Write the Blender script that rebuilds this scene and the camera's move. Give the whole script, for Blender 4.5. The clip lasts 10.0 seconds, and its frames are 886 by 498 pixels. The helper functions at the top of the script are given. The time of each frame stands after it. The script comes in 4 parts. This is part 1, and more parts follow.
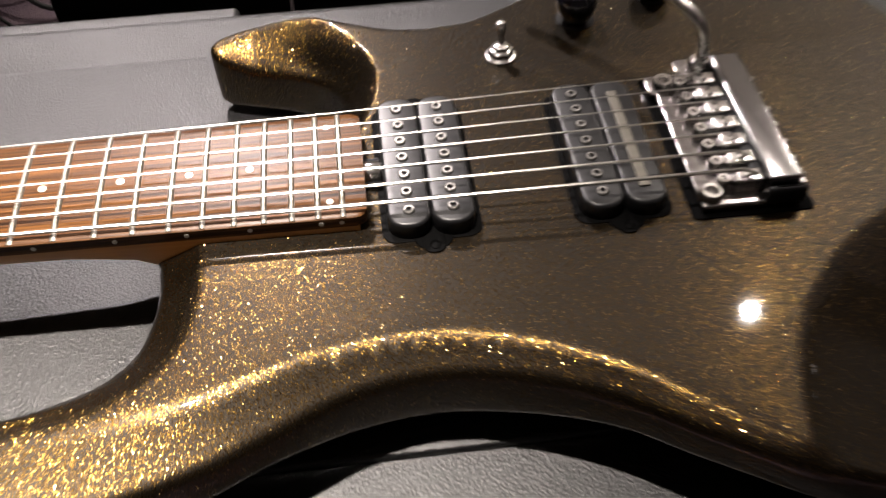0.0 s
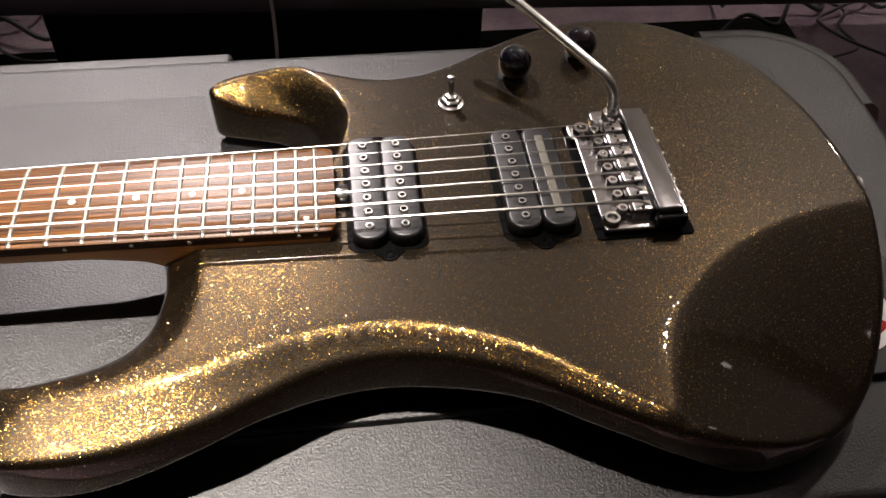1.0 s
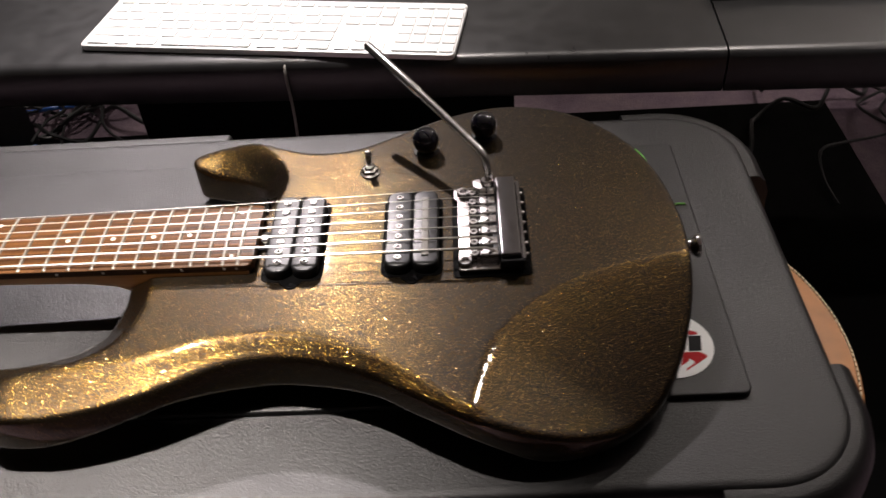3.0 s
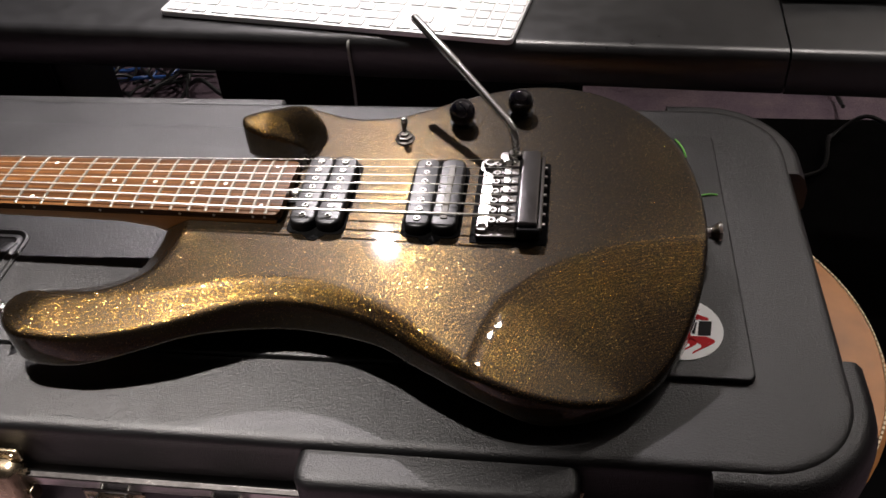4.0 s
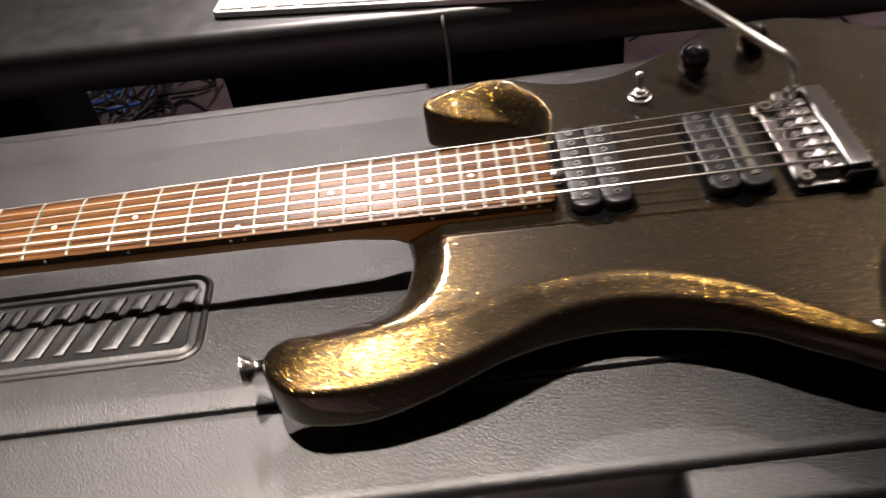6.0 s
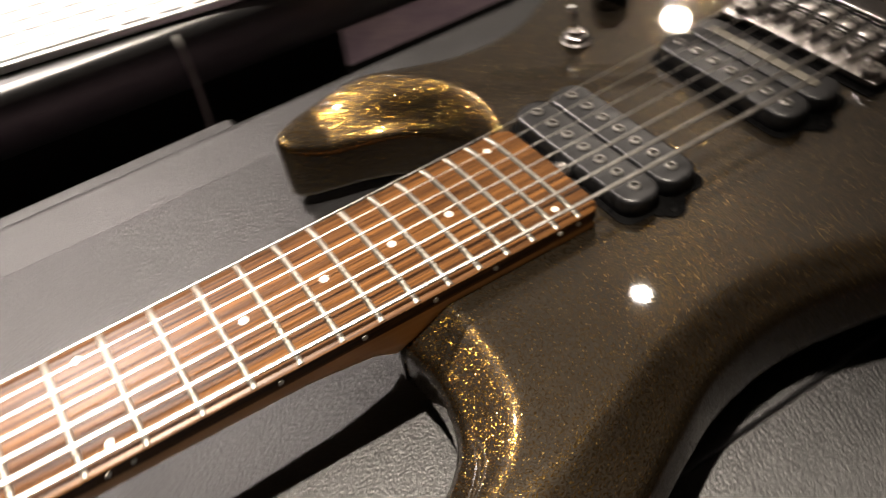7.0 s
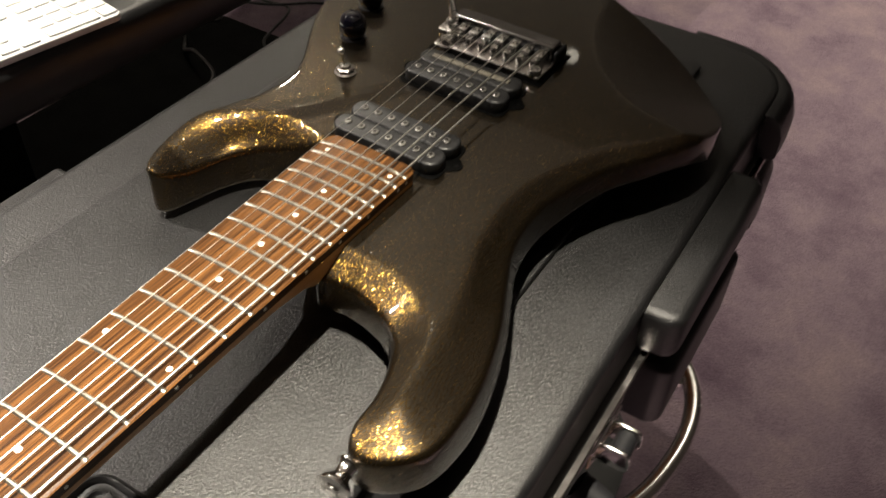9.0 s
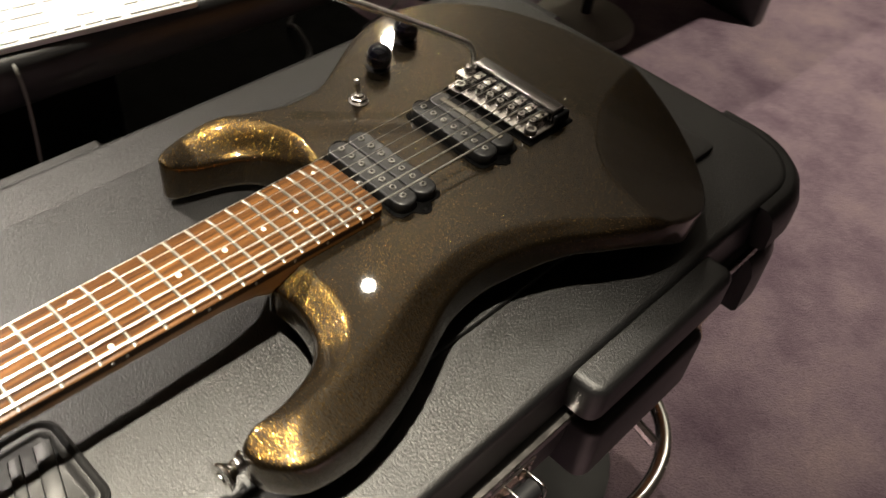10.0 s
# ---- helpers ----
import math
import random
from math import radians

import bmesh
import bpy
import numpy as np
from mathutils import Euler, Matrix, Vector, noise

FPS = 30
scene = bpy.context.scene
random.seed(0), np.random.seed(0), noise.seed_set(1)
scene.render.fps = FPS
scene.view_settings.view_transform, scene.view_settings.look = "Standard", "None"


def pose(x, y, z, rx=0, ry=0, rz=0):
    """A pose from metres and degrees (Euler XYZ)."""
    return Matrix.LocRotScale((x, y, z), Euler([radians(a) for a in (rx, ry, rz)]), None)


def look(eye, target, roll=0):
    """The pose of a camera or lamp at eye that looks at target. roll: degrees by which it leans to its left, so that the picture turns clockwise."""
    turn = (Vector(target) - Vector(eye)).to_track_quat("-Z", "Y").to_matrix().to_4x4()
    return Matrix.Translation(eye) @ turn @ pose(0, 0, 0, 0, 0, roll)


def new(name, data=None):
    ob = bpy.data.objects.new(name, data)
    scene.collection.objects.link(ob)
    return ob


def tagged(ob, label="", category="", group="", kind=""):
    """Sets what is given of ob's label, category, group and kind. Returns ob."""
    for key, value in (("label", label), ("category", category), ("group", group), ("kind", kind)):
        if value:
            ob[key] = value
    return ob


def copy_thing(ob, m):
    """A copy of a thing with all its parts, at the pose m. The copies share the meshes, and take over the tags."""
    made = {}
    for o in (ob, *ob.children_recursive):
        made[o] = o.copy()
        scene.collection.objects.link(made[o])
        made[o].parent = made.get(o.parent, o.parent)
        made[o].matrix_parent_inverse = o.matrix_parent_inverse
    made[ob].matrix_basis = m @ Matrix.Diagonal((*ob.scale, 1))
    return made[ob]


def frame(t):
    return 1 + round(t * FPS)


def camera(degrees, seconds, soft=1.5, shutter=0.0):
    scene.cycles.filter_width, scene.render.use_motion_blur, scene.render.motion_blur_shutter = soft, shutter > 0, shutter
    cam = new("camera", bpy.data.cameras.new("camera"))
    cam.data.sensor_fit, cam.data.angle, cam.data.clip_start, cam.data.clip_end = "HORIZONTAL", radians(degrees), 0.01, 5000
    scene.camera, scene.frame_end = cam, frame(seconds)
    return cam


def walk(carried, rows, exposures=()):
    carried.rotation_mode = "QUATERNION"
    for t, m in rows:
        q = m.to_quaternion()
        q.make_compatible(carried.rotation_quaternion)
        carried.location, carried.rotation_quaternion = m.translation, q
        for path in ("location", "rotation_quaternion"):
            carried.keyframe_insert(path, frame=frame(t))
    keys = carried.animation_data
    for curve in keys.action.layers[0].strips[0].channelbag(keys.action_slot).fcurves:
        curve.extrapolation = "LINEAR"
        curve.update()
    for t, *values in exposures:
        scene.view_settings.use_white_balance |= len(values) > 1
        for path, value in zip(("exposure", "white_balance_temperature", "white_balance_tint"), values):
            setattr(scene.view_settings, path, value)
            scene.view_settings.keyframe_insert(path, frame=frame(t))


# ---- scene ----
cam = camera(53.6, 10.0, shutter=0.5)
PATH = [
    (0, (0.014, -0.261, 0.307), (0.15, 1.018, -1.225), -1.1),
    (0.5, (0.019, -0.318, 0.36), (0.216, 0.992, -1.138), 1.2),
    (1, (0.017, -0.325, 0.364), (0.219, 1.005, -1.117), 2.2),
    (1.5, (0.002, -0.345, 0.384), (0.079, 1.015, -1.081), -2.8),
    (2, (-0.021, -0.379, 0.388), (0.035, 0.986, -1.073), -3.5),
    (2.5, (0.035, -0.412, 0.419), (0.068, 1.0, -0.997), -4.2),
    (2.7, (0.09, -0.422, 0.431), (0.09, 1.032, -0.942), -4.5),
    (3.8, (0.198, -0.461, 0.424), (-0.047, 1.018, -0.901), -4.3),
    (4, (0.194, -0.462, 0.419), (-0.064, 1.011, -0.908), -4.5),
    (4.5, (0.193, -0.466, 0.417), (-0.109, 1.004, -0.905), -5.6),
    (5, (0.173, -0.459, 0.414), (-0.141, 1.009, -0.907), -5.3),
    (5.5, (0.067, -0.438, 0.404), (-0.164, 1.041, -0.922), -7.5),
    (5.7, (0.017, -0.435, 0.398), (-0.131, 1.044, -0.941), -7.9),
    (6.8, (-0.126, -0.24, 0.276), (0.228, 1.172, -1.095), -10.8),
    (7, (-0.142, -0.211, 0.272), (0.473, 1.074, -1.131), -9.4),
    (7.2, (-0.183, -0.198, 0.288), (0.643, 0.934, -1.139), -9.1),
    (7.4, (-0.253, -0.204, 0.295), (0.82, 0.821, -1.045), -7.5),
    (7.5, (-0.275, -0.209, 0.301), (0.851, 0.767, -1.034), -6.6),
    (8, (-0.323, -0.224, 0.317), (0.932, 0.612, -0.997), -1.7),
    (8.5, (-0.332, -0.232, 0.317), (0.967, 0.559, -0.981), -0.6),
    (9, (-0.322, -0.239, 0.362), (0.947, 0.483, -1.005), 3.5),
    (9.5, (-0.317, -0.246, 0.415), (0.952, 0.447, -0.968), 11.1),
    (10, (-0.281, -0.31, 0.422), (0.836, 0.574, -0.981), 8.5),
]
walk(cam, [(t, look(eye, target, roll)) for t, eye, target, roll in PATH],
     [(0, 0.27, 6750, 15.5), (2.5, 0.06, 6700, 17), (3.8, -0.06, 6450, 15), (5.5, -0.04, 6750, 17), (7, 0.16, 7200, 13), (8.5, 0.19, 7150, 8), (10, 0.26, 7350, 6)])

# ---- light ----
FLOOR = -0.52
CEIL = 2.4
world = bpy.data.worlds.new("world")
scene.world = world
world.use_nodes = True
world.node_tree.nodes["Background"].inputs[0].default_value = (0.009, 0.0082, 0.0075, 1)
world.node_tree.nodes["Background"].inputs[1].default_value = 1.0


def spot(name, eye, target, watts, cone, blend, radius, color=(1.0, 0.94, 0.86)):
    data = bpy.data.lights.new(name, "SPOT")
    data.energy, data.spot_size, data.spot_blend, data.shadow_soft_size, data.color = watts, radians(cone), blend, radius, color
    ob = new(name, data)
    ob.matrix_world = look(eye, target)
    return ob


spot("ceiling_spot_main", (-0.22, 0.02, 1.85), (-0.37, -0.19, 0), 900, 36.5, 1.0, 0.022)
spot("ceiling_spot_back", (-0.352, 1.6, 1.514), (-0.33, -0.20, 0.0), 300, 44, 1.0, 0.022, (1.0, 0.94, 0.93))
spot("ceiling_spot_desk", (-0.1, 0.85, 1.85), (-0.1, 0.62, 0), 235, 32, 0.9, 0.03)
spot("ceiling_spot_side", (0.752, 0.72, 1.26), (1.0, 0.2, -0.5), 48, 84, 0.9, 0.016)
spot("ceiling_spot_rear", (-1.3, -1.2, 1.85), (-1.3, -1.2, 0), 0.6, 110, 0.8, 0.035)
spot("ceiling_spot_aisle", (1.9, -0.25, 1.85), (1.75, 0.05, -0.5), 240, 76, 1.0, 0.03)
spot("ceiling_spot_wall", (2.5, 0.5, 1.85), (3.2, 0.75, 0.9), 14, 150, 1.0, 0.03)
spot("ceiling_spot_far", (-0.66, 1.45, 1.85), (-0.68, 1.1, -0.5), 48, 22, 0.7, 0.03)


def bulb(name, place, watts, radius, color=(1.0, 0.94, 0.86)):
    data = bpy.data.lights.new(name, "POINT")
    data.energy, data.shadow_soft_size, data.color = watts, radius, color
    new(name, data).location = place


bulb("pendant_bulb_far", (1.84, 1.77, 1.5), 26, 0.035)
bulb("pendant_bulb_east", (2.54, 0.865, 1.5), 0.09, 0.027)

# ---- materials ----


def material(name):
    m = bpy.data.materials.new(name)
    m.use_nodes = True
    t = m.node_tree
    return m, t, t.nodes["Principled BSDF"]


def node(t, kind, **values):
    n = t.nodes.new(kind)
    for key, value in values.items():
        n.inputs[key.replace("_", " ")].default_value = value
    return n


def ramp(t, source, stops):
    r = t.nodes.new("ShaderNodeValToRGB")
    el = r.color_ramp.elements
    while len(el) < len(stops):
        el.new(0.5)
    for e, (p, c) in zip(el, stops):
        e.position, e.color = p, (*c, 1) if len(c) == 3 else c
    t.links.new(source, r.inputs[0])
    return r.outputs[0]


def bump(t, p, height, strength, distance):
    b = node(t, "ShaderNodeBump", Strength=strength, Distance=distance)
    t.links.new(height, b.inputs["Height"])
    t.links.new(b.outputs[0], p.inputs["Normal"])
    return b


def coords(t, scale=(1, 1, 1), rot=(0, 0, 0)):
    c = t.nodes.new("ShaderNodeTexCoord")
    m = node(t, "ShaderNodeMapping", Scale=scale, Rotation=rot)
    t.links.new(c.outputs["Object"], m.inputs[0])
    return m.outputs[0]


def simple(name, color, rough=0.5, metal=0.0, grain=0.12, size=300, relief=0.0, coat=0.0, spec=0.5):
    """A surface with a little mottling, worn gloss and fine relief."""
    m, t, p = material(name)
    v = coords(t)
    n = node(t, "ShaderNodeTexNoise", Scale=size, Detail=4.0)
    big = node(t, "ShaderNodeTexNoise", Scale=size / 14, Detail=3.0)
    t.links.new(v, n.inputs[0]), t.links.new(v, big.inputs[0])
    mix = t.nodes.new("ShaderNodeMath")
    mix.operation = "ADD"
    t.links.new(n.outputs[0], mix.inputs[0]), t.links.new(big.outputs[0], mix.inputs[1])
    half = t.nodes.new("ShaderNodeMath")
    half.operation = "MULTIPLY"
    half.inputs[1].default_value = 0.5
    t.links.new(mix.outputs[0], half.inputs[0])
    lo, hi = [max(0, c * (1 - grain)) for c in color], [min(1, c * (1 + grain)) for c in color]
    t.links.new(ramp(t, half.outputs[0], [(0.3, lo), (0.7, hi)]), p.inputs["Base Color"])
    t.links.new(ramp(t, half.outputs[0], [(0.3, [rough * 0.8] * 3), (0.7, [min(1, rough * 1.2)] * 3)]), p.inputs["Roughness"])
    p.inputs["Metallic"].default_value = metal
    p.inputs["Coat Weight"].default_value = coat
    p.inputs["Specular IOR Level"].default_value = spec
    if relief:
        bump(t, p, n.outputs[0], 1.0, relief)
    return m


def sparkle_paint():
    """Dark gold-brown lacquer with separate tilted metal flakes under a clear coat."""
    m, t, p = material("gold_flake_lacquer")
    v = coords(t)
    normal = t.nodes.new("ShaderNodeNewGeometry").outputs["Normal"]
    links = t.links

    def math_node(op, a, b):
        n = t.nodes.new("ShaderNodeMath")
        n.operation = op
        for k, x in enumerate((a, b)):
            if isinstance(x, float):
                n.inputs[k].default_value = x
            else:
                links.new(x, n.inputs[k])
        return n.outputs[0]

    def vec(op, a, b=None, scale=None):
        n = t.nodes.new("ShaderNodeVectorMath")
        n.operation = op
        links.new(a, n.inputs[0])
        if isinstance(b, tuple):
            n.inputs[1].default_value = b
        elif b is not None:
            links.new(b, n.inputs[1])
        if scale is not None:
            links.new(scale, n.inputs["Scale"])
        return n.outputs[0]

    def blend(kind, on, off, value, slots):
        n = t.nodes.new("ShaderNodeMix")
        n.data_type = kind
        links.new(on, n.inputs[0])
        for k, x in zip(slots[:2], (off, value)):
            if isinstance(x, (float, tuple)):
                n.inputs[k].default_value = x
            else:
                links.new(x, n.inputs[k])
        return n.outputs[slots[2]]

    cloud = node(t, "ShaderNodeTexNoise", Scale=45.0, Detail=5.0, Roughness=0.6)
    grit = node(t, "ShaderNodeTexNoise", Scale=1500.0, Detail=2.0)
    links.new(v, cloud.inputs[0]), links.new(v, grit.inputs[0])
    color = ramp(t, math_node("MULTIPLY", grit.outputs[0], cloud.outputs[0]), [(0.12, (0.0050, 0.0034, 0.0015)), (0.40, (0.0090, 0.0058, 0.0022))])
    surface, rough, metal = normal, 0.42, 0.75
    # cell scale, flake radius, share left bare, reach of the tilt, colour, roughness
    for scale, radius, bare, reach, gold, gloss in FLAKES:
        vor = node(t, "ShaderNodeTexVoronoi", Scale=scale, Randomness=1.0)
        links.new(v, vor.inputs["Vector"])
        sep = t.nodes.new("ShaderNodeSeparateColor")
        links.new(vor.outputs["Color"], sep.inputs[0])
        on = math_node("MULTIPLY", math_node("LESS_THAN", vor.outputs["Distance"], radius), math_node("GREATER_THAN", sep.outputs[2], bare))
        # most flakes lie nearly flat, a few stand well up
        dice = node(t, "ShaderNodeTexWhiteNoise")
        links.new(vor.outputs["Color"], dice.inputs["Vector"])
        away = math_node("MULTIPLY", math_node("POWER", dice.outputs["Value"], 1.25), reach)
        aside = vec("NORMALIZE", vec("SUBTRACT", dice.outputs["Color"], (0.5, 0.5, 0.5)))
        flake = vec("NORMALIZE", vec("ADD", normal, vec("SCALE", aside, None, away)))
        surface = blend("VECTOR", on, surface, flake, (4, 5, 1))
        color = blend("RGBA", on, color, (*gold, 1), (6, 7, 2))
        rough = blend("FLOAT", on, rough, gloss, (2, 3, 0))
        metal = blend("FLOAT", on, metal, 1.0, (2, 3, 0))
    links.new(surface, p.inputs["Normal"])
    links.new(color, p.inputs["Base Color"])
    links.new(rough, p.inputs["Roughness"])
    links.new(metal, p.inputs["Metallic"])
    p.inputs["Specular IOR Level"].default_value = 0.35
    p.inputs["Coat Weight"].default_value = 1.0
    p.inputs["Coat Roughness"].default_value = 0.03
    p.inputs["Coat IOR"].default_value = 1.40
    links.new(normal, p.inputs["Coat Normal"])
    return m


FLAKES = (
    (2300.0, 0.48, 0.25, 0.30, (0.060, 0.0315, 0.0052), 0.22),
    (1600.0, 0.33, 0.42, 0.44, (0.21, 0.121, 0.020), 0.19),
    (980.0, 0.21, 0.66, 0.62, (0.74, 0.50, 0.18), 0.17),
)


def wood(name, dark, mid, light, along=(6, 260, 260), rough=0.4, pores=True):
    m, t, p = material(name)
    v = coords(t, along)
    n = node(t, "ShaderNodeTexNoise", Scale=1.0, Detail=6.0, Roughness=0.6, Distortion=0.4)
    t.links.new(v, n.inputs[0])
    color = ramp(t, n.outputs[0], [(0.34, dark), (0.5, mid), (0.70, light)])
    if pores:
        # short dark pores along the grain
        fine = node(t, "ShaderNodeTexNoise", Scale=1.0, Detail=3.0, Roughness=0.5)
        t.links.new(coords(t, (45, 2100, 2100)), fine.inputs[0])
        mx = t.nodes.new("ShaderNodeMix")
        mx.data_type, mx.blend_type = "RGBA", "MULTIPLY"
        mx.inputs[0].default_value = 1.0
        t.links.new(color, mx.inputs[6])
        t.links.new(ramp(t, fine.outputs[0], [(0.36, (0.45, 0.40, 0.36)), (0.50, (1.0, 1.0, 0.98)), (0.66, (1.22, 1.22, 1.15))]), mx.inputs[7])
        color = mx.outputs[2]
    t.links.new(color, p.inputs["Base Color"])
    p.inputs["Roughness"].default_value = rough
    p.inputs["Specular IOR Level"].default_value = 0.11
    if pores:
        bump(t, p, n.outputs[0], 0.35, 0.0004)
    return m


def grained_plastic(name, color, rough, size, relief):
    """Moulded plastic with a leather-like grain."""
    m, t, p = material(name)
    v = coords(t)
    vor = node(t, "ShaderNodeTexVoronoi", Scale=size, Randomness=1.0)
    vor.feature = "SMOOTH_F1"
    n = node(t, "ShaderNodeTexNoise", Scale=size * 2.2, Detail=3.0)
    big = node(t, "ShaderNodeTexNoise", Scale=14.0, Detail=5.0)
    for x in (vor, n, big):
        t.links.new(v, x.inputs[0])
    add = t.nodes.new("ShaderNodeMath")
    t.links.new(vor.outputs[0], add.inputs[0]), t.links.new(n.outputs[0], add.inputs[1])
    bump(t, p, add.outputs[0], 1.0, relief)
    p.inputs["Specular IOR Level"].default_value = 0.47
    t.links.new(ramp(t, big.outputs[0], [(0.3, [c * 0.8 for c in color]), (0.7, [c * 1.25 for c in color])]), p.inputs["Base Color"])
    t.links.new(ramp(t, big.outputs[0], [(0.3, [rough * 0.85] * 3), (0.7, [rough * 1.15] * 3)]), p.inputs["Roughness"])
    return m


def carpet_mat():
    m, t, p = material("purple_carpet")
    v = coords(t)
    fine = node(t, "ShaderNodeTexNoise", Scale=420.0, Detail=4.0)
    blot = node(t, "ShaderNodeTexNoise", Scale=7.0, Detail=6.0, Roughness=0.65)
    t.links.new(v, fine.inputs[0]), t.links.new(v, blot.inputs[0])
    a = ramp(t, blot.outputs[0], [(0.3, (0.115, 0.078, 0.105)), (0.5, (0.20, 0.147, 0.178)), (0.72, (0.27, 0.20, 0.215))])
    mx = t.nodes.new("ShaderNodeMix")
    mx.data_type, mx.blend_type = "RGBA", "MULTIPLY"
    mx.inputs[0].default_value = 0.6
    t.links.new(a, mx.inputs[6])
    t.links.new(ramp(t, fine.outputs[0], [(0.3, (0.6, 0.6, 0.6)), (0.7, (1.2, 1.2, 1.2))]), mx.inputs[7])
    t.links.new(mx.outputs[2], p.inputs["Base Color"])
    p.inputs["Roughness"].default_value = 0.95
    p.inputs["Specular IOR Level"].default_value = 0.1
    bump(t, p, fine.outputs[0], 1.0, 0.004)
    return m


PAINT = sparkle_paint()
ROSEWOOD = wood("rosewood", (0.012, 0.0052, 0.0026), (0.058, 0.0240, 0.0074), (0.120, 0.051, 0.0150), (5, 560, 560), 0.33)
MAPLE = wood("roasted_maple", (0.26, 0.115, 0.038), (0.36, 0.17, 0.056), (0.46, 0.23, 0.085), (5, 120, 120), 0.35, False)
NICKEL = simple("nickel_fret", (0.22, 0.208, 0.18), 0.48, 1.0, 0.05)
CHROME = simple("chrome", (0.66, 0.64, 0.62), 0.14, 1.0, 0.04)
COVER = simple("dull_grey_metal", (0.27, 0.26, 0.262), 0.17, 1.0, 0.06)
BRIGHT = simple("polished_chrome_tube", (0.90, 0.89, 0.86), 0.24, 1.0, 0.04)
SADDLE = simple("worn_chrome", (0.60, 0.58, 0.56), 0.22, 1.0, 0.12, 500)
AGED = simple("tarnished_nickel", (0.46, 0.37, 0.25), 0.26, 1.0, 0.25, 260)
DARK_CHROME = simple("smoked_chrome", (0.30, 0.29, 0.29), 0.14, 1.0, 0.06)
STEEL = simple("string_steel", (0.56, 0.54, 0.50), 0.36, 1.0, 0.04)
BOBBIN = simple("black_bobbin_plastic", (0.0075, 0.0075, 0.008), 0.38, 0, 0.3, spec=0.35)
POLE = simple("dull_pole_steel", (0.26, 0.25, 0.235), 0.38, 1.0, 0.1)
# near-black whose colour stands in for shade in recesses and under the desk
VOID = simple("shade_black", (0.0004, 0.0004, 0.0004), 0.6, 0, 0.2, spec=0.03)
BLACK = simple("black_plastic", (0.006, 0.006, 0.007), 0.5, 0, 0.3, spec=0.25)
PEARL = simple("dark_blue_pearl", (0.003, 0.003, 0.007), 0.07, 0, 0.5, 120, coat=1.0)
CREAM = simple("grey_blade_steel", (0.10, 0.09, 0.068), 0.5, 0.0, 0.08)
INLAY = simple("pearl_inlay", (0.50, 0.47, 0.41), 0.25, 0, 0.08)
LID = grained_plastic("grained_case_plastic", (0.0029, 0.0029, 0.0032), 0.42, 950, 0.00022)
LID_SMOOTH = grained_plastic("moulded_case_plastic", (0.0030, 0.0030, 0.0032), 0.42, 1100, 0.00012)
ALU = simple("case_aluminium", (0.34, 0.32, 0.31), 0.24, 1.0, 0.1)
CARPET = carpet_mat()
DESK = simple("black_desk_laminate", (0.022, 0.022, 0.023), 0.33, 0, 0.3, 60)
KEY_WHITE = simple("white_key_plastic", (0.82, 0.82, 0.82), 0.35, 0, 0.03)
KEY_BODY = simple("keyboard_aluminium", (0.78, 0.78, 0.79), 0.35, 0.2, 0.03)
LEATHER = simple("tan_leather", (0.36, 0.15, 0.042), 0.5, 0, 0.3, 40, 0.0002)
THREAD = simple("light_thread", (0.75, 0.62, 0.42), 0.8)
WALL = simple("dark_wall_paint", (0.16, 0.15, 0.14), 0.8, 0, 0.15, 8)
PALE_WALL = simple("pale_wall_plaster", (0.52, 0.49, 0.45), 0.85, 0, 0.1, 6)
CEILING_M = simple("ceiling_paint", (0.80, 0.77, 0.73), 0.85, 0, 0.08, 6)
RUBBER = simple("black_cable_rubber", (0.015, 0.015, 0.016), 0.45, 0, 0.2)
BLUE = simple("blue_plug_plastic", (0.05, 0.16, 0.55), 0.35)
WHITE_CABLE = simple("pale_grey_cable", (0.24, 0.235, 0.22), 0.5)
STICKER = simple("white_sticker_vinyl", (0.80, 0.80, 0.79), 0.4, 0, 0.03)
SCUFF = simple("worn_pale_plastic", (0.05, 0.05, 0.05), 0.22, 0, 0.3)
RED = simple("red_print", (0.52, 0.012, 0.016), 0.5, spec=0.1)
INK = simple("black_print", (0.004, 0.004, 0.005), 0.5, spec=0.08)
GREEN = simple("green_plastic", (0.20, 0.62, 0.10), 0.3)
GREY_BASE = simple("grey_painted_metal", (0.36, 0.34, 0.30), 0.5, 0, 0.15, 30)

# ---- builders ----


def part(name, bm, mat, parent=None, label="", smooth=True):
    me = bpy.data.meshes.new(name)
    bmesh.ops.recalc_face_normals(bm, faces=bm.faces[:])
    bm.to_mesh(me)
    bm.free()
    me.materials.append(mat)
    if smooth:
        me.polygons.foreach_set("use_smooth", [True] * len(me.polygons))
        me.set_sharp_from_angle(angle=radians(38))
    ob = new(name, me)
    if parent:
        ob.parent = parent
    if label:
        tagged(ob, label)
    return ob


def thing(name, label, category, group="", kind="", at=(0, 0, 0)):
    ob = new(name)
    ob.location = at
    return tagged(ob, label, category, group, kind)


def rings(loops, cap=(True, True), closed=True):
    """A skin over loops of points, all of one length."""
    bm = bmesh.new()
    rows = [[bm.verts.new(p) for p in loop] for loop in loops]
    n = len(rows[0])
    for a, b in zip(rows, rows[1:]):
        for i in range(n if closed else n - 1):
            bm.faces.new((a[i], a[(i + 1) % n], b[(i + 1) % n], b[i]))
    for end, row in zip(cap, (rows[0], rows[-1])):
        if end:
            bm.faces.new(row)
    return bm


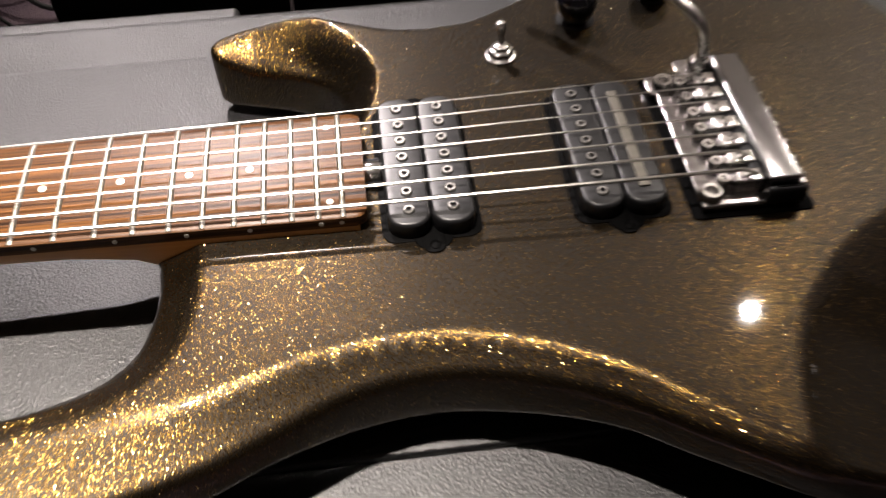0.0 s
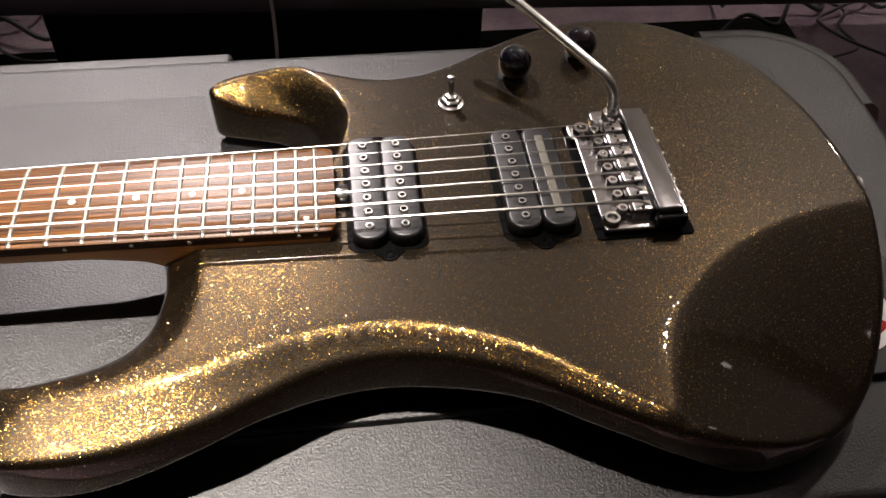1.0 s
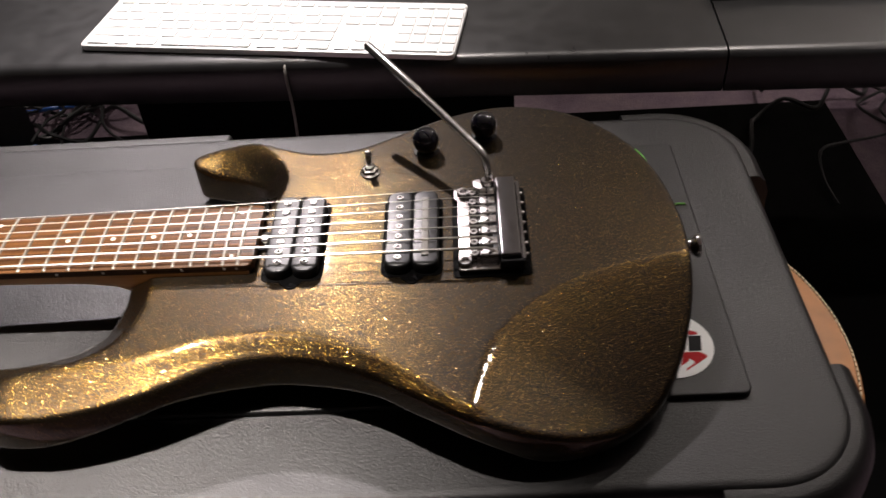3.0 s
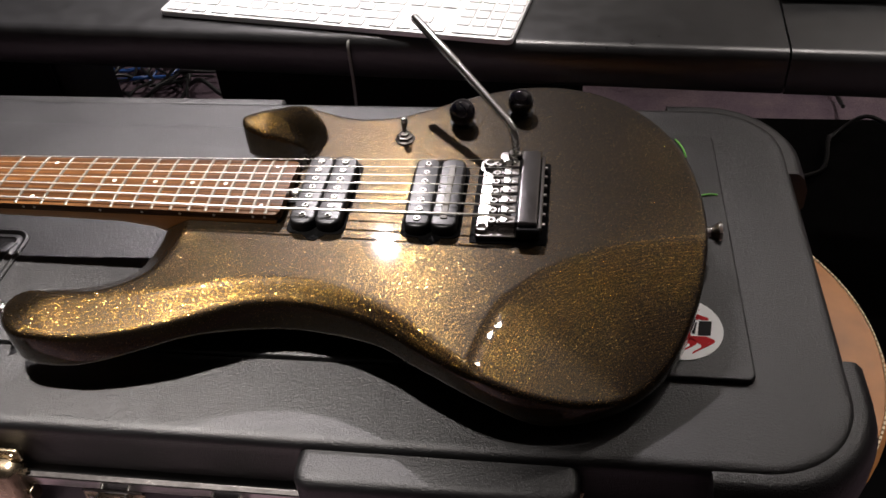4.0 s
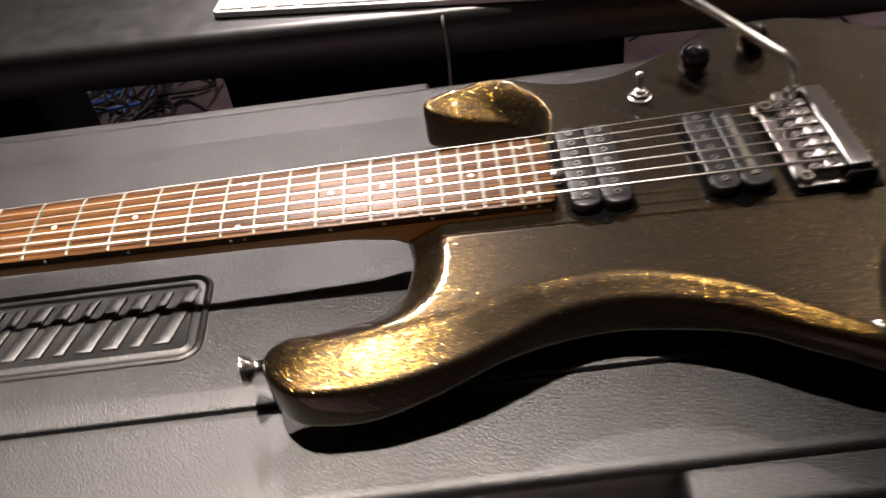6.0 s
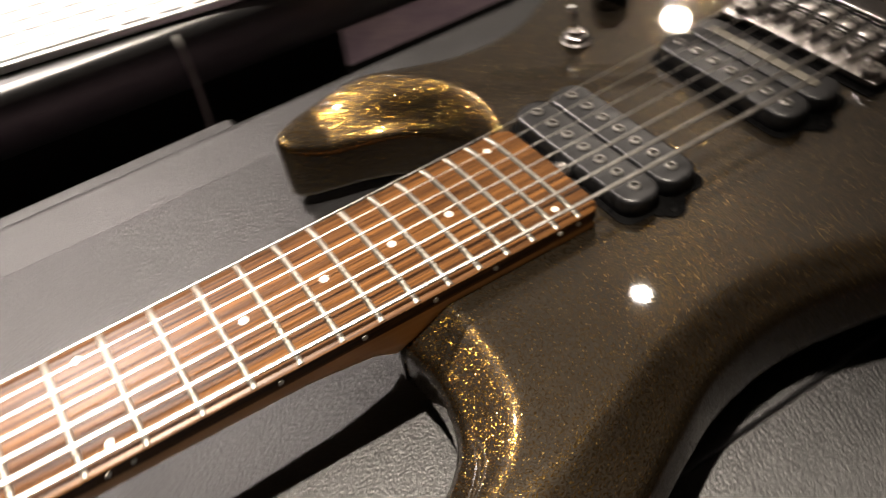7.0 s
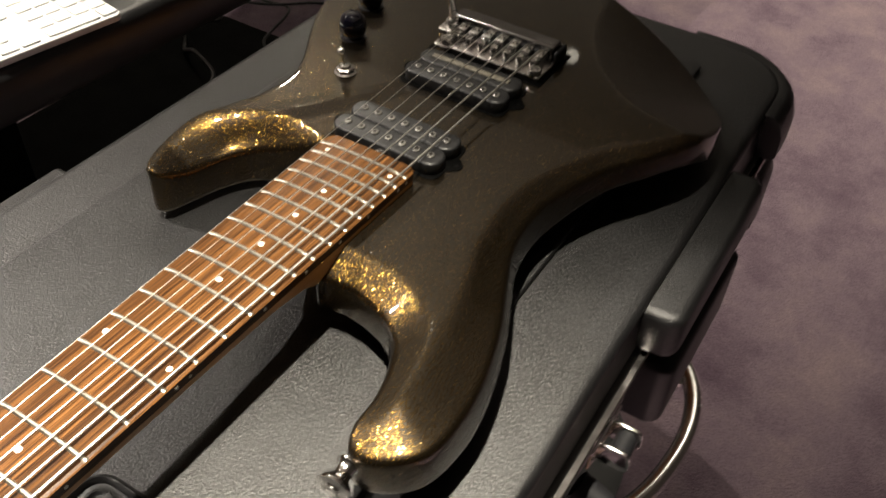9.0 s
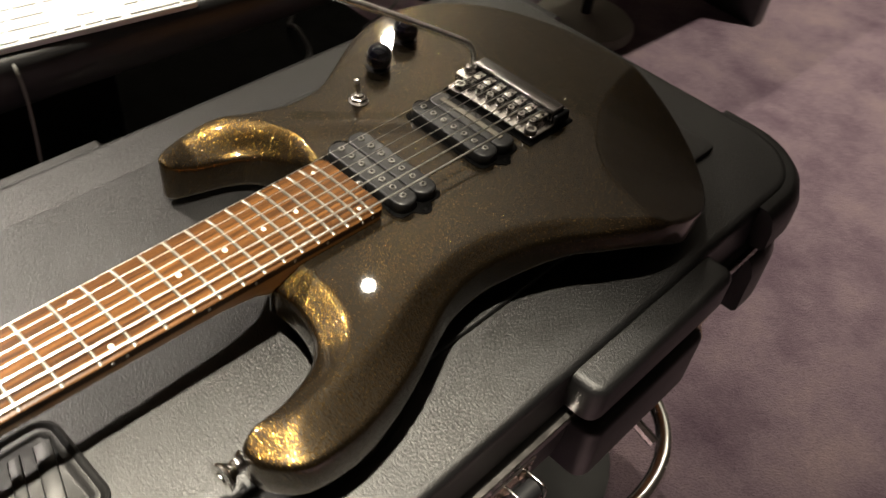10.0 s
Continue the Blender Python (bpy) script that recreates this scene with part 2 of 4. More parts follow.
def join(*bms):
    out = bmesh.new()
    for bm in bms:
        me = bpy.data.meshes.new("tmp")
        bm.to_mesh(me)
        bm.free()
        out.from_mesh(me)
        bpy.data.meshes.remove(me)
    return out


def moved(bm, m):
    bmesh.ops.transform(bm, matrix=m, verts=bm.verts[:])
    return bm


def round_rect(x0, x1, y0, y1, r, z=0.0, inset=0.0, seg=8):
    r0 = max(0.0003, r - inset)
    x0, x1, y0, y1 = x0 + inset, x1 - inset, y0 + inset, y1 - inset
    pts = []
    for cx, cy, a0 in ((x1 - r0, y1 - r0, 0), (x0 + r0, y1 - r0, 90), (x0 + r0, y0 + r0, 180), (x1 - r0, y0 + r0, 270)):
        for k in range(seg + 1):
            a = radians(a0 + 90 * k / seg)
            pts.append((cx + r0 * math.cos(a), cy + r0 * math.sin(a), z))
    return pts


def slab(x0, x1, y0, y1, z0, z1, r, edge, seg=8, low=None):
    """A block with rounded corners in plan and rolled top edges."""
    low = edge if low is None else low
    loops = [round_rect(x0, x1, y0, y1, r, z0, low, seg), round_rect(x0, x1, y0, y1, r, z0 + low * 0.3, low * 0.3, seg), round_rect(x0, x1, y0, y1, r, z0 + low, 0, seg)]
    for k in range(5):
        a = radians(90 * k / 4)
        loops.append(round_rect(x0, x1, y0, y1, r, z1 - edge + edge * math.sin(a), edge * (1 - math.cos(a)), seg))
    return rings(loops)


def lathe(profile, seg=24, cap=(True, True)):
    """Radius and height pairs turned round z."""
    return rings([[(r * math.cos(2 * math.pi * k / seg), r * math.sin(2 * math.pi * k / seg), z) for k in range(seg)] for r, z in profile], cap)


def tube(points, radius, seg=10, cap=True):
    """A round bar along points; radius a number or one for each point."""
    pts = [Vector(p) for p in points]
    rad = radius if isinstance(radius, (list, tuple)) else [radius] * len(pts)
    loops, side = [], None
    for i, p in enumerate(pts):
        way = (pts[min(i + 1, len(pts) - 1)] - pts[max(i - 1, 0)]).normalized()
        if side is None:
            side = way.orthogonal().normalized()
        side = (side - way * side.dot(way)).normalized()
        up = way.cross(side)
        loops.append([p + rad[i] * (side * math.cos(2 * math.pi * k / seg) + up * math.sin(2 * math.pi * k / seg)) for k in range(seg)])
    return rings(loops, (cap, cap))


def smooth_path(points, steps=8, closed=False):
    """Catmull-Rom through points."""
    p = [Vector(q) for q in points]
    n = len(p)
    out = []
    for i in range(n if closed else n - 1):
        a, b, c, d = (p[(i + k) % n] if closed else p[min(max(i + k, 0), n - 1)] for k in (-1, 0, 1, 2))
        for s in range(steps):
            u = s / steps
            out.append(0.5 * ((2 * b) + (c - a) * u + (2 * a - 5 * b + 4 * c - d) * u * u + (3 * b - a - 3 * c + d) * u ** 3))
    if not closed:
        out.append(p[-1])
    return out


def rot(axis, deg):
    return Matrix.Rotation(radians(deg), 4, axis)


def move(x, y, z):
    return Matrix.Translation((x, y, z))


# ---- room ----


def plain(name, corners, mat, label, category):
    """A wall, floor or ceiling: a slab between two opposite corners."""
    (x0, y0, z0), (x1, y1, z1) = corners
    bm = bmesh.new()
    bmesh.ops.create_cube(bm, size=1)
    moved(bm, Matrix.LocRotScale(((x0 + x1) / 2, (y0 + y1) / 2, (z0 + z1) / 2), None, (x1 - x0, y1 - y0, z1 - z0)))
    return tagged(part(name, bm, mat, smooth=False), label, category, kind="structure")


plain("floor", ((-2.4, -2.2, FLOOR - 0.1), (3.2, 3.0, FLOOR)), CARPET, "worn purple carpet with darker blotches", "carpet")
plain("ceiling", ((-2.4, -2.2, CEIL), (3.2, 3.0, CEIL + 0.1)), CEILING_M, "pale painted ceiling of a dim room", "ceiling")
plain("wall_north", ((-2.4, 3.0, FLOOR - 0.1), (3.2, 3.1, CEIL + 0.1)), PALE_WALL, "pale plastered wall behind the desk", "wall")
plain("wall_south", ((-2.4, -2.3, FLOOR - 0.1), (3.2, -2.2, CEIL + 0.1)), WALL, "dark painted wall", "wall")
plain("wall_west", ((-2.5, -2.3, FLOOR - 0.1), (-2.4, 3.1, CEIL + 0.1)), WALL, "dark painted wall", "wall")
plain("wall_east", ((3.2, -2.3, FLOOR - 0.1), (3.3, 3.1, CEIL + 0.1)), WALL, "dark painted wall across the aisle", "wall")

# ---- guitar ----
TOP = 0.047          # the flat of the body
BOARD = 0.0555       # the fretboard's edge
SCALE = 0.6477
NUT = -0.75 * SCALE


def fret_x(n):
    return SCALE * (0.25 - 2 ** (-n / 12))


def board_half(x):
    return 0.5 * (0.04445 + (0.0603 - 0.04445) * (x - NUT) / 0.4858)


OUTLINE = [
    (0.0085, 0.031), (0.0065, 0.048), (0.0035, 0.062), (-0.002, 0.075), (-0.009, 0.0835), (-0.018, 0.0895), (-0.03, 0.0945),
    (-0.046, 0.099), (-0.0575, 0.103), (-0.062, 0.1085), (-0.0605, 0.1145), (-0.052, 0.1195), (-0.04, 0.122), (-0.026, 0.122),
    (-0.012, 0.1185), (0.003, 0.1115), (0.017, 0.1055), (0.03, 0.101), (0.048, 0.0995), (0.067, 0.1025), (0.085, 0.111),
    (0.11, 0.126), (0.14, 0.141), (0.171, 0.149), (0.198, 0.148), (0.225, 0.138), (0.25, 0.118), (0.27, 0.09),
    (0.283, 0.055), (0.289, 0.015), (0.289, -0.025), (0.284, -0.06), (0.274, -0.09), (0.259, -0.117), (0.238, -0.138),
    (0.21, -0.151), (0.178, -0.155), (0.147, -0.1496), (0.118, -0.1329), (0.09, -0.1145), (0.06, -0.102), (0.03, -0.097),
    (0, -0.1005), (-0.025, -0.1105), (-0.05, -0.1215), (-0.08, -0.1305), (-0.11, -0.1351), (-0.135, -0.1333), (-0.1485, -0.1225),
    (-0.1540, -0.11), (-0.1520, -0.101), (-0.142, -0.0965), (-0.126, -0.0955), (-0.108, -0.0905), (-0.0925, -0.0825), (-0.0815, -0.0705),
    (-0.0762, -0.056), (-0.0745, -0.042), (-0.0755, -0.03), (-0.074, -0.022), (-0.045, -0.006), (-0.014, 0.012), (-0.002, 0.024),
]


def smoothstep(a, b, v):
    u = np.clip((v - a) / (b - a), 0, 1)
    return u * u * (3 - 2 * u)


def scoop_line(x):
    """The crease of the forearm contour: y as a function of x."""
    return np.interp(x, [0.140, 0.143, 0.146, 0.149, 0.153, 0.158, 0.164, 0.172, 0.184, 0.20, 0.218, 0.239, 0.258, 0.278, 0.30], [-0.16, -0.146, -0.132, -0.120, -0.1075, -0.096, -0.086, -0.0765, -0.0645, -0.0525, -0.0425, -0.0345, -0.0295, -0.026, -0.024])


HORN_CREASE = [(0.009, 0.029), (0.0150, 0.043), (0.0185, 0.056), (0.0190, 0.071), (0.0125, 0.089), (0.000, 0.106), (-0.014, 0.122)]


def body_mesh():
    from mathutils.geometry import delaunay_2d_cdt
    line = np.array([tuple(v)[:2] for v in smooth_path([(x, y, 0) for x, y in OUTLINE], 9, True)])
    n = len(line)
    tang = np.roll(line, -1, 0) - np.roll(line, 1, 0)
    tang /= np.linalg.norm(tang, axis=1)[:, None]
    inward = np.stack([tang[:, 1], -tang[:, 0]], 1)
    seg_a, seg_b = line, np.roll(line, -1, 0)

    def nearest(p):
        d = seg_b - seg_a
        u = np.clip(((p[:, None] - seg_a) * d).sum(2) / (d * d).sum(1), 0, 1)
        dist = np.linalg.norm(p[:, None] - (seg_a + u[..., None] * d), axis=2)
        k = dist.argmin(1)
        return dist[np.arange(len(p)), k], seg_a[k]

    def inside(p):
        c = np.zeros(len(p), bool)
        for a, b in zip(seg_a, seg_b):
            cross = (a[1] > p[:, 1]) != (b[1] > p[:, 1])
            if a[1] != b[1]:
                c ^= cross & (p[:, 0] < (b[0] - a[0]) * (p[:, 1] - a[1]) / (b[1] - a[1]) + a[0])
        return c

    # carved bevels: which stretch of the outline, and how wide and deep they run along it
    def stretch(keep, wide, deep, fade):
        k = np.where(keep)[0]
        gap = np.where(np.diff(k) > 1)[0]
        if len(gap):
            k = np.concatenate([k[gap[0] + 1:], k[:gap[0] + 1]])
        q = line[k]
        run = np.concatenate([[0], np.cumsum(np.linalg.norm(np.diff(q, axis=0), axis=1))])
        w = np.array([wide(a) for a in q])
        h = w * np.array([deep(a) for a in q])
        h = h * (smoothstep(0, fade[0], run) if fade[0] else 1) * (smoothstep(0, fade[1], run[-1] - run) if fade[1] else 1)
        return k, q, w, h

    x, y = line[:, 0], line[:, 1]
    carved = [
        stretch((y < np.where(x > -0.09, -0.09, -0.1)) & (x < 0.150) & (x > -0.152), lambda a: np.interp(a[0], [-0.15, -0.12, -0.08, -0.03, 0.007, 0.047, 0.088, 0.120, 0.150], [0.026, 0.034, 0.031, 0.024, 0.018, 0.0155, 0.0125, 0.010, 0.007]),
                lambda a: np.interp(a[0], [-0.15, -0.10, -0.03, 0.007, 0.047, 0.088, 0.12], [0.06, 0.26, 0.40, 0.46, 0.50, 0.54, 0.48]), (0.006, 0.03)),
        stretch((x < -0.066) & (x > -0.150) & (y > -0.1012) & (y < -0.024), lambda a: np.interp(a[0], [-0.15, -0.12, -0.09, -0.08, -0.074], [0.010, 0.013, 0.020, 0.023, 0.020]),
                lambda a: np.interp(a[0], [-0.15, -0.12, -0.09, -0.075], [0.30, 0.42, 0.52, 0.52]), (0.03, 0.0)),
        stretch((x < 0.007) & (x > -0.061) & (y > 0.045) & (y < 0.109), lambda a: np.interp(a[0], [-0.06, -0.04, -0.01, 0.003], [0.010, 0.018, 0.018, 0.010]),
                lambda a: 0.12, (0.0, 0.012)),
    ]

    sx = np.concatenate([np.linspace(0.1402, 0.152, 40), np.linspace(0.154, 0.30, 60)])
    crease = np.stack([sx, scoop_line(sx)], 1)

    def height(p):
        dist, _ = nearest(p)
        z = np.full(len(p), TOP)
        for (_, q, w, h), soft, bend in zip(carved, (0.28, 0.0, 0.5), (0.3, 0, 0.1)):
            dd = np.linalg.norm(p[:, None] - q, axis=2)
            low = dd.min(1)
            near = np.exp(-((dd - low[:, None]) / 0.004) ** 2)
            near /= near.sum(1)[:, None]
            u = np.clip(1 - low / (near @ w), 0, 1)
            if soft:
                # a dished bevel, steep under its crest and flatter towards the rim
                v = np.where(u < soft, u * u / (2 * soft), u - soft / 2) / (1 - soft / 2)
                z -= (near @ h) * (1 - np.exp(-bend * v)) / (1 - math.exp(-bend))
            else:
                # a nearly plane facet with a soft crest and a crisp lower rim
                z -= (near @ h) * np.interp(u, [0, 0.08, 0.2, 0.9, 1], [0, 0.02, 0.11, 0.84, 1])
        # the treble horn falls away from an arched crease
        arch = np.array([tuple(v)[:2] for v in smooth_path([(x, y, 0) for x, y in HORN_CREASE], 8)])
        past = p[:, 0] < np.interp(p[:, 1], arch[:, 1], arch[:, 0])
        far = np.linalg.norm(p[:, None] - arch, axis=2).min(1)
        far = np.where(past & (p[:, 1] > arch[0, 1]), far, 0.0) * smoothstep(arch[0, 1] - 0.001, arch[0, 1] + 0.006, p[:, 1])
        z -= 0.0105 * (1 - np.exp(-far / 0.022))
        # and tilts across its width towards the neck
        rim = np.interp(p[:, 0], [-0.06, -0.04, -0.012, 0.003, 0.017], [0.115, 0.122, 0.1185, 0.1115, 0.1055])
        z -= 0.40 * np.clip(rim - p[:, 1] - 0.005, 0, 0.020) * smoothstep(0.0, 0.020, far)
        below = np.where(p[:, 1] < scoop_line(p[:, 0]), np.linalg.norm(p[:, None] - crease, axis=2).min(1), 0.0)
        z -= 0.33 * (np.sqrt(below ** 2 + 0.003 ** 2) - 0.003) + 0.40 * below ** 2
        # the bass horn droops to its tip
        z -= 0.0085 * np.clip((-0.112 - p[:, 0]) / 0.042, 0, 1.1) ** 2
        r = 0.0034
        e = np.clip(dist, 0, r)
        z -= r - np.sqrt(np.maximum(r * r - (r - e) ** 2, 0))
        return z

    pts = [line]
    for off in (0.0002, 0.0007, 0.0015, 0.0027, 0.0045, 0.0062, 0.009, 0.013, 0.0175, 0.022, 0.027):
        q = (line + inward * off)[:: 1 if off < 0.012 else 2]
        d, _ = nearest(q)
        pts.append(q[inside(q) & (d > off * 0.97)])
    gx, gy = np.meshgrid(np.arange(-0.16, 0.29, 0.0042), np.arange(-0.156, 0.15, 0.0042))
    g = np.stack([gx.ravel(), gy.ravel()], 1)
    d, _ = nearest(g)
    pts.append(g[inside(g) & (d > 0.029)])
    # points along the crease keep the forearm contour crisp
    step = np.gradient(crease, axis=0)
    side = np.stack([-step[:, 1], step[:, 0]], 1) / np.linalg.norm(step, axis=1)[:, None]
    for o in (0.0, 0.0009, -0.0009, -0.002, -0.004, -0.0065):
        e = crease + side * o
        d, _ = nearest(e)
        pts.append(e[inside(e) & (d > 0.006)])
    arch = np.array([tuple(v)[:2] for v in smooth_path([(x, y, 0) for x, y in HORN_CREASE], 6)])
    for o in (0.0, 0.0009, -0.0012, -0.003):
        e = arch + (o, 0)
        d, _ = nearest(e)
        pts.append(e[inside(e) & (d > 0.006)])
    for k, q, w, _ in carved:
        for o in (-0.009, -0.006, -0.0035, -0.0015, 0.0):
            e = line[k] + inward[k] * (w + o)[:, None]
            d, _ = nearest(e)
            pts.append(e[inside(e) & (d > 0.007)][:: 2])
    allp = np.concatenate(pts)
    verts, _, faces, *_ = delaunay_2d_cdt([Vector(q) for q in allp], [(i, (i + 1) % n) for i in range(n)], [], 1, 1e-7)
    xy = np.array([tuple(v) for v in verts])
    z = height(xy)
    bm = bmesh.new()
    vs = [bm.verts.new((a, b, c)) for (a, b), c in zip(xy, z)]
    for f in faces:
        bm.faces.new([vs[i] for i in f])
    # sides and back
    bm.verts.ensure_lookup_table()
    key = {(round(a, 6), round(b, 6)): i for i, (a, b) in enumerate(xy)}
    top = [vs[key[(round(a, 6), round(b, 6))]] for a, b in line]
    def under(p):
        """The back: rolled edge, raised by the belly cut along the bass side."""
        dist, _ = nearest(p)
        low = 0.013 - 0.0095 * smoothstep(0.04, 0.06, p[:, 1]) * smoothstep(0.03, 0.0, p[:, 0]) + 0.0120 * smoothstep(-0.085, -0.12, p[:, 1]) * smoothstep(-0.12, -0.02, p[:, 0]) * smoothstep(0.19, 0.13, p[:, 0]) - 0.008 * smoothstep(0.15, 0.20, p[:, 0]) * smoothstep(-0.05, -0.10, p[:, 1])
        r = 0.005
        e = np.clip(dist, 0, r)
        z = low + r - np.sqrt(np.maximum(r * r - (r - e) ** 2, 0))
        return z - (low - 0.001) * smoothstep(0.004, 0.045, dist)

    # the bass side leans outwards to the back
    zb = under(xy)
    lean = 0.0030 * smoothstep(-0.145, -0.09, xy[:, 0]) * smoothstep(0.155, 0.09, xy[:, 0]) * smoothstep(-0.085, -0.10, xy[:, 1])
    back = [bm.verts.new((a, b - d, c)) for (a, b), c, d in zip(xy, zb, lean)]
    for f in faces:
        bm.faces.new([back[i] for i in reversed(f)])
    bot = [back[key[(round(a, 6), round(b, 6))]] for a, b in line]
    for i in range(n):
        k = (i + 1) % n
        bm.faces.new((top[i], top[k], bot[k], bot[i]))
    return bm


guitar = thing("electric_guitar", "gold-sparkle seven-string electric guitar lying on a black case", "guitar")
body = part("body", body_mesh(), PAINT, guitar, "glossy dark body with gold metal flake lacquer")


def arc_z(y, extra=0.0):
    return BOARD + 0.0011 - y * y / 0.8 + extra


def board_mesh():
    """Fretboard with a cambered face and rounded end."""
    end = 0.0095
    loops = []
    xs = [NUT - 0.001, -0.3, -0.15, -0.05, 0.0, 0.0045, 0.0065, 0.0082, 0.0091, end]
    cut = {0.0065: 0.0004, 0.0082: 0.0014, 0.0091: 0.0026, end: 0.0045}
    for x in xs:
        w = board_half(x) - cut.get(x, 0)
        top = [(x, w * math.cos(math.pi * k / 12), 0) for k in range(13)]
        loop = []
        for k, (_, y, _) in enumerate(top):
            z = arc_z(y)
            loop.append((x, y, z - (0.0006 if k in (0, 12) else 0)))
        loop += [(x, -w, BOARD - 0.0055), (x, w, BOARD - 0.0055)]
        loops.append(loop)
    return rings(loops)


fretboard = part("fretboard", board_mesh(), ROSEWOOD, guitar, "reddish brown rosewood fretboard")


def fret_mesh(n):
    x, w = fret_x(n), board_half(fret_x(n)) - 0.0004
    loops = []
    ys = [w * (1 - 2 * k / 12) for k in range(13)]
    for i, y in enumerate(ys):
        taper = 0.35 if i in (0, 12) else 1.0
        yy = y
        prof = [(-0.00125, 0.0), (-0.0011, 0.00055), (-0.0005, 0.00105), (0.0005, 0.00105), (0.0011, 0.00055), (0.00125, 0.0)]
        loops.append([(x + a, yy, arc_z(y) - 0.0002 + b * taper) for a, b in prof])
    return rings(loops)


for n in range(1, 25):
    part("fret", fret_mesh(n), NICKEL, fretboard)


def dot(x, y, r):
    return moved(lathe([(r, -0.0006), (r, 0.00008), (r * 0.8, 0.00012)], 18), move(x, y, arc_z(y)))


for n in (3, 5, 7, 9, 15, 17, 19, 21):
    part("inlay", dot((fret_x(n) + fret_x(n - 1)) / 2, 0, 0.0017 if n < 18 else 0.0016), INLAY, fretboard)
for n in (12, 24):
    x = (fret_x(n) + fret_x(n - 1)) / 2
    for s in (-1, 1):
        part("inlay", dot(x, s * board_half(x) * 0.72, 0.0016 if n == 12 else 0.0014), INLAY, fretboard)
for n in (3, 5, 7, 9, 12, 15, 17, 19, 21, 24):
    x = (fret_x(n) + fret_x(n - 1)) / 2
    for off in ((0,) if n not in (12, 24) else (-0.004, 0.004)):
        part("side_dot", moved(lathe([(0.001, -0.0004), (0.001, 0.0001)], 12), move(x + off, -board_half(x), BOARD - 0.003) @ rot("X", 90)), INLAY, fretboard)


def neck_mesh():
    """Neck back: a rounded bar that swells into the heel."""
    loops = []
    for x, depth, square in ((NUT - 0.004, 0.0150, 0), (-0.3, 0.0165, 0), (-0.16, 0.0180, 0), (-0.11, 0.0190, 0.1), (-0.085, 0.022, 0.4), (-0.066, 0.030, 0.9), (-0.05, 0.034, 1), (0.006, 0.034, 1)):
        w = board_half(x) - 0.0002
        loop = []
        for k in range(15):
            a = math.pi * k / 14
            c, s = math.cos(a), math.sin(a)
            e = 1 - 0.55 * square
            loop.append((x, w * math.copysign(abs(c) ** e, c), BOARD - 0.0052 - depth * s ** e))
        loops.append(loop)
    return rings(loops)


part("neck", neck_mesh(), MAPLE, guitar, "roasted maple neck")


def headstock_mesh():
    pts = smooth_path([(NUT - 0.003, 0.022, 0), (NUT - 0.03, 0.03, 0), (NUT - 0.10, 0.032, 0), (NUT - 0.155, 0.02, 0), (NUT - 0.165, 0, 0), (NUT - 0.155, -0.022, 0), (NUT - 0.10, -0.034, 0), (NUT - 0.03, -0.032, 0), (NUT - 0.003, -0.022, 0)], 4)
    return rings([[(p.x, p.y, z) for p in pts] for z in (BOARD - 0.022, BOARD - 0.009)])


part("headstock", headstock_mesh(), MAPLE, guitar)
part("nut", slab(NUT - 0.004, NUT, -0.0222, 0.0222, BOARD - 0.004, BOARD + 0.003, 0.001, 0.0006, 3), INLAY, guitar)

SADDLE_X = SCALE * 0.25 - 0.003
part("wheel_slot", slab(0.0085, 0.0165, -0.0085, 0.0085, TOP - 0.002, TOP + 0.0018, 0.002, 0.0006, 4), BLACK, guitar, "black slot of the neck adjustment wheel")
part("adjustment_wheel", moved(lathe([(0.0052, -0.0035), (0.0056, -0.0025), (0.0056, 0.0025), (0.0052, 0.0035)], 12), move(0.0128, -0.001, TOP + 0.0015) @ rot("Y", 90)), CHROME, guitar)
PLAIN = (0.00014, 0.00019, 0.00024)
WOUND = (0.00034, 0.00046, 0.00060, 0.00078)


def string_y(i, x):
    u = (x - NUT) / (SADDLE_X - NUT)
    return (3 - i) / 6 * (0.0378 + (0.0605 - 0.0378) * u)


def string_z(x):
    return np.interp(x, [NUT, 0.0, SADDLE_X], [BOARD + 0.0028, BOARD + 0.0042, 0.0620])


for i, r in enumerate(PLAIN + WOUND):
    pts = [(x, string_y(i, x), float(string_z(x)) - string_y(i, x) ** 2 / 0.8) for x in (NUT, -0.2, 0.0, 0.08, SADDLE_X)]
    pts.append((SADDLE_X + 0.006, string_y(i, SADDLE_X), 0.0575))
    part("string", tube(pts, r, 8), STEEL, guitar, "plain steel string" if i < 3 else "wound steel string")


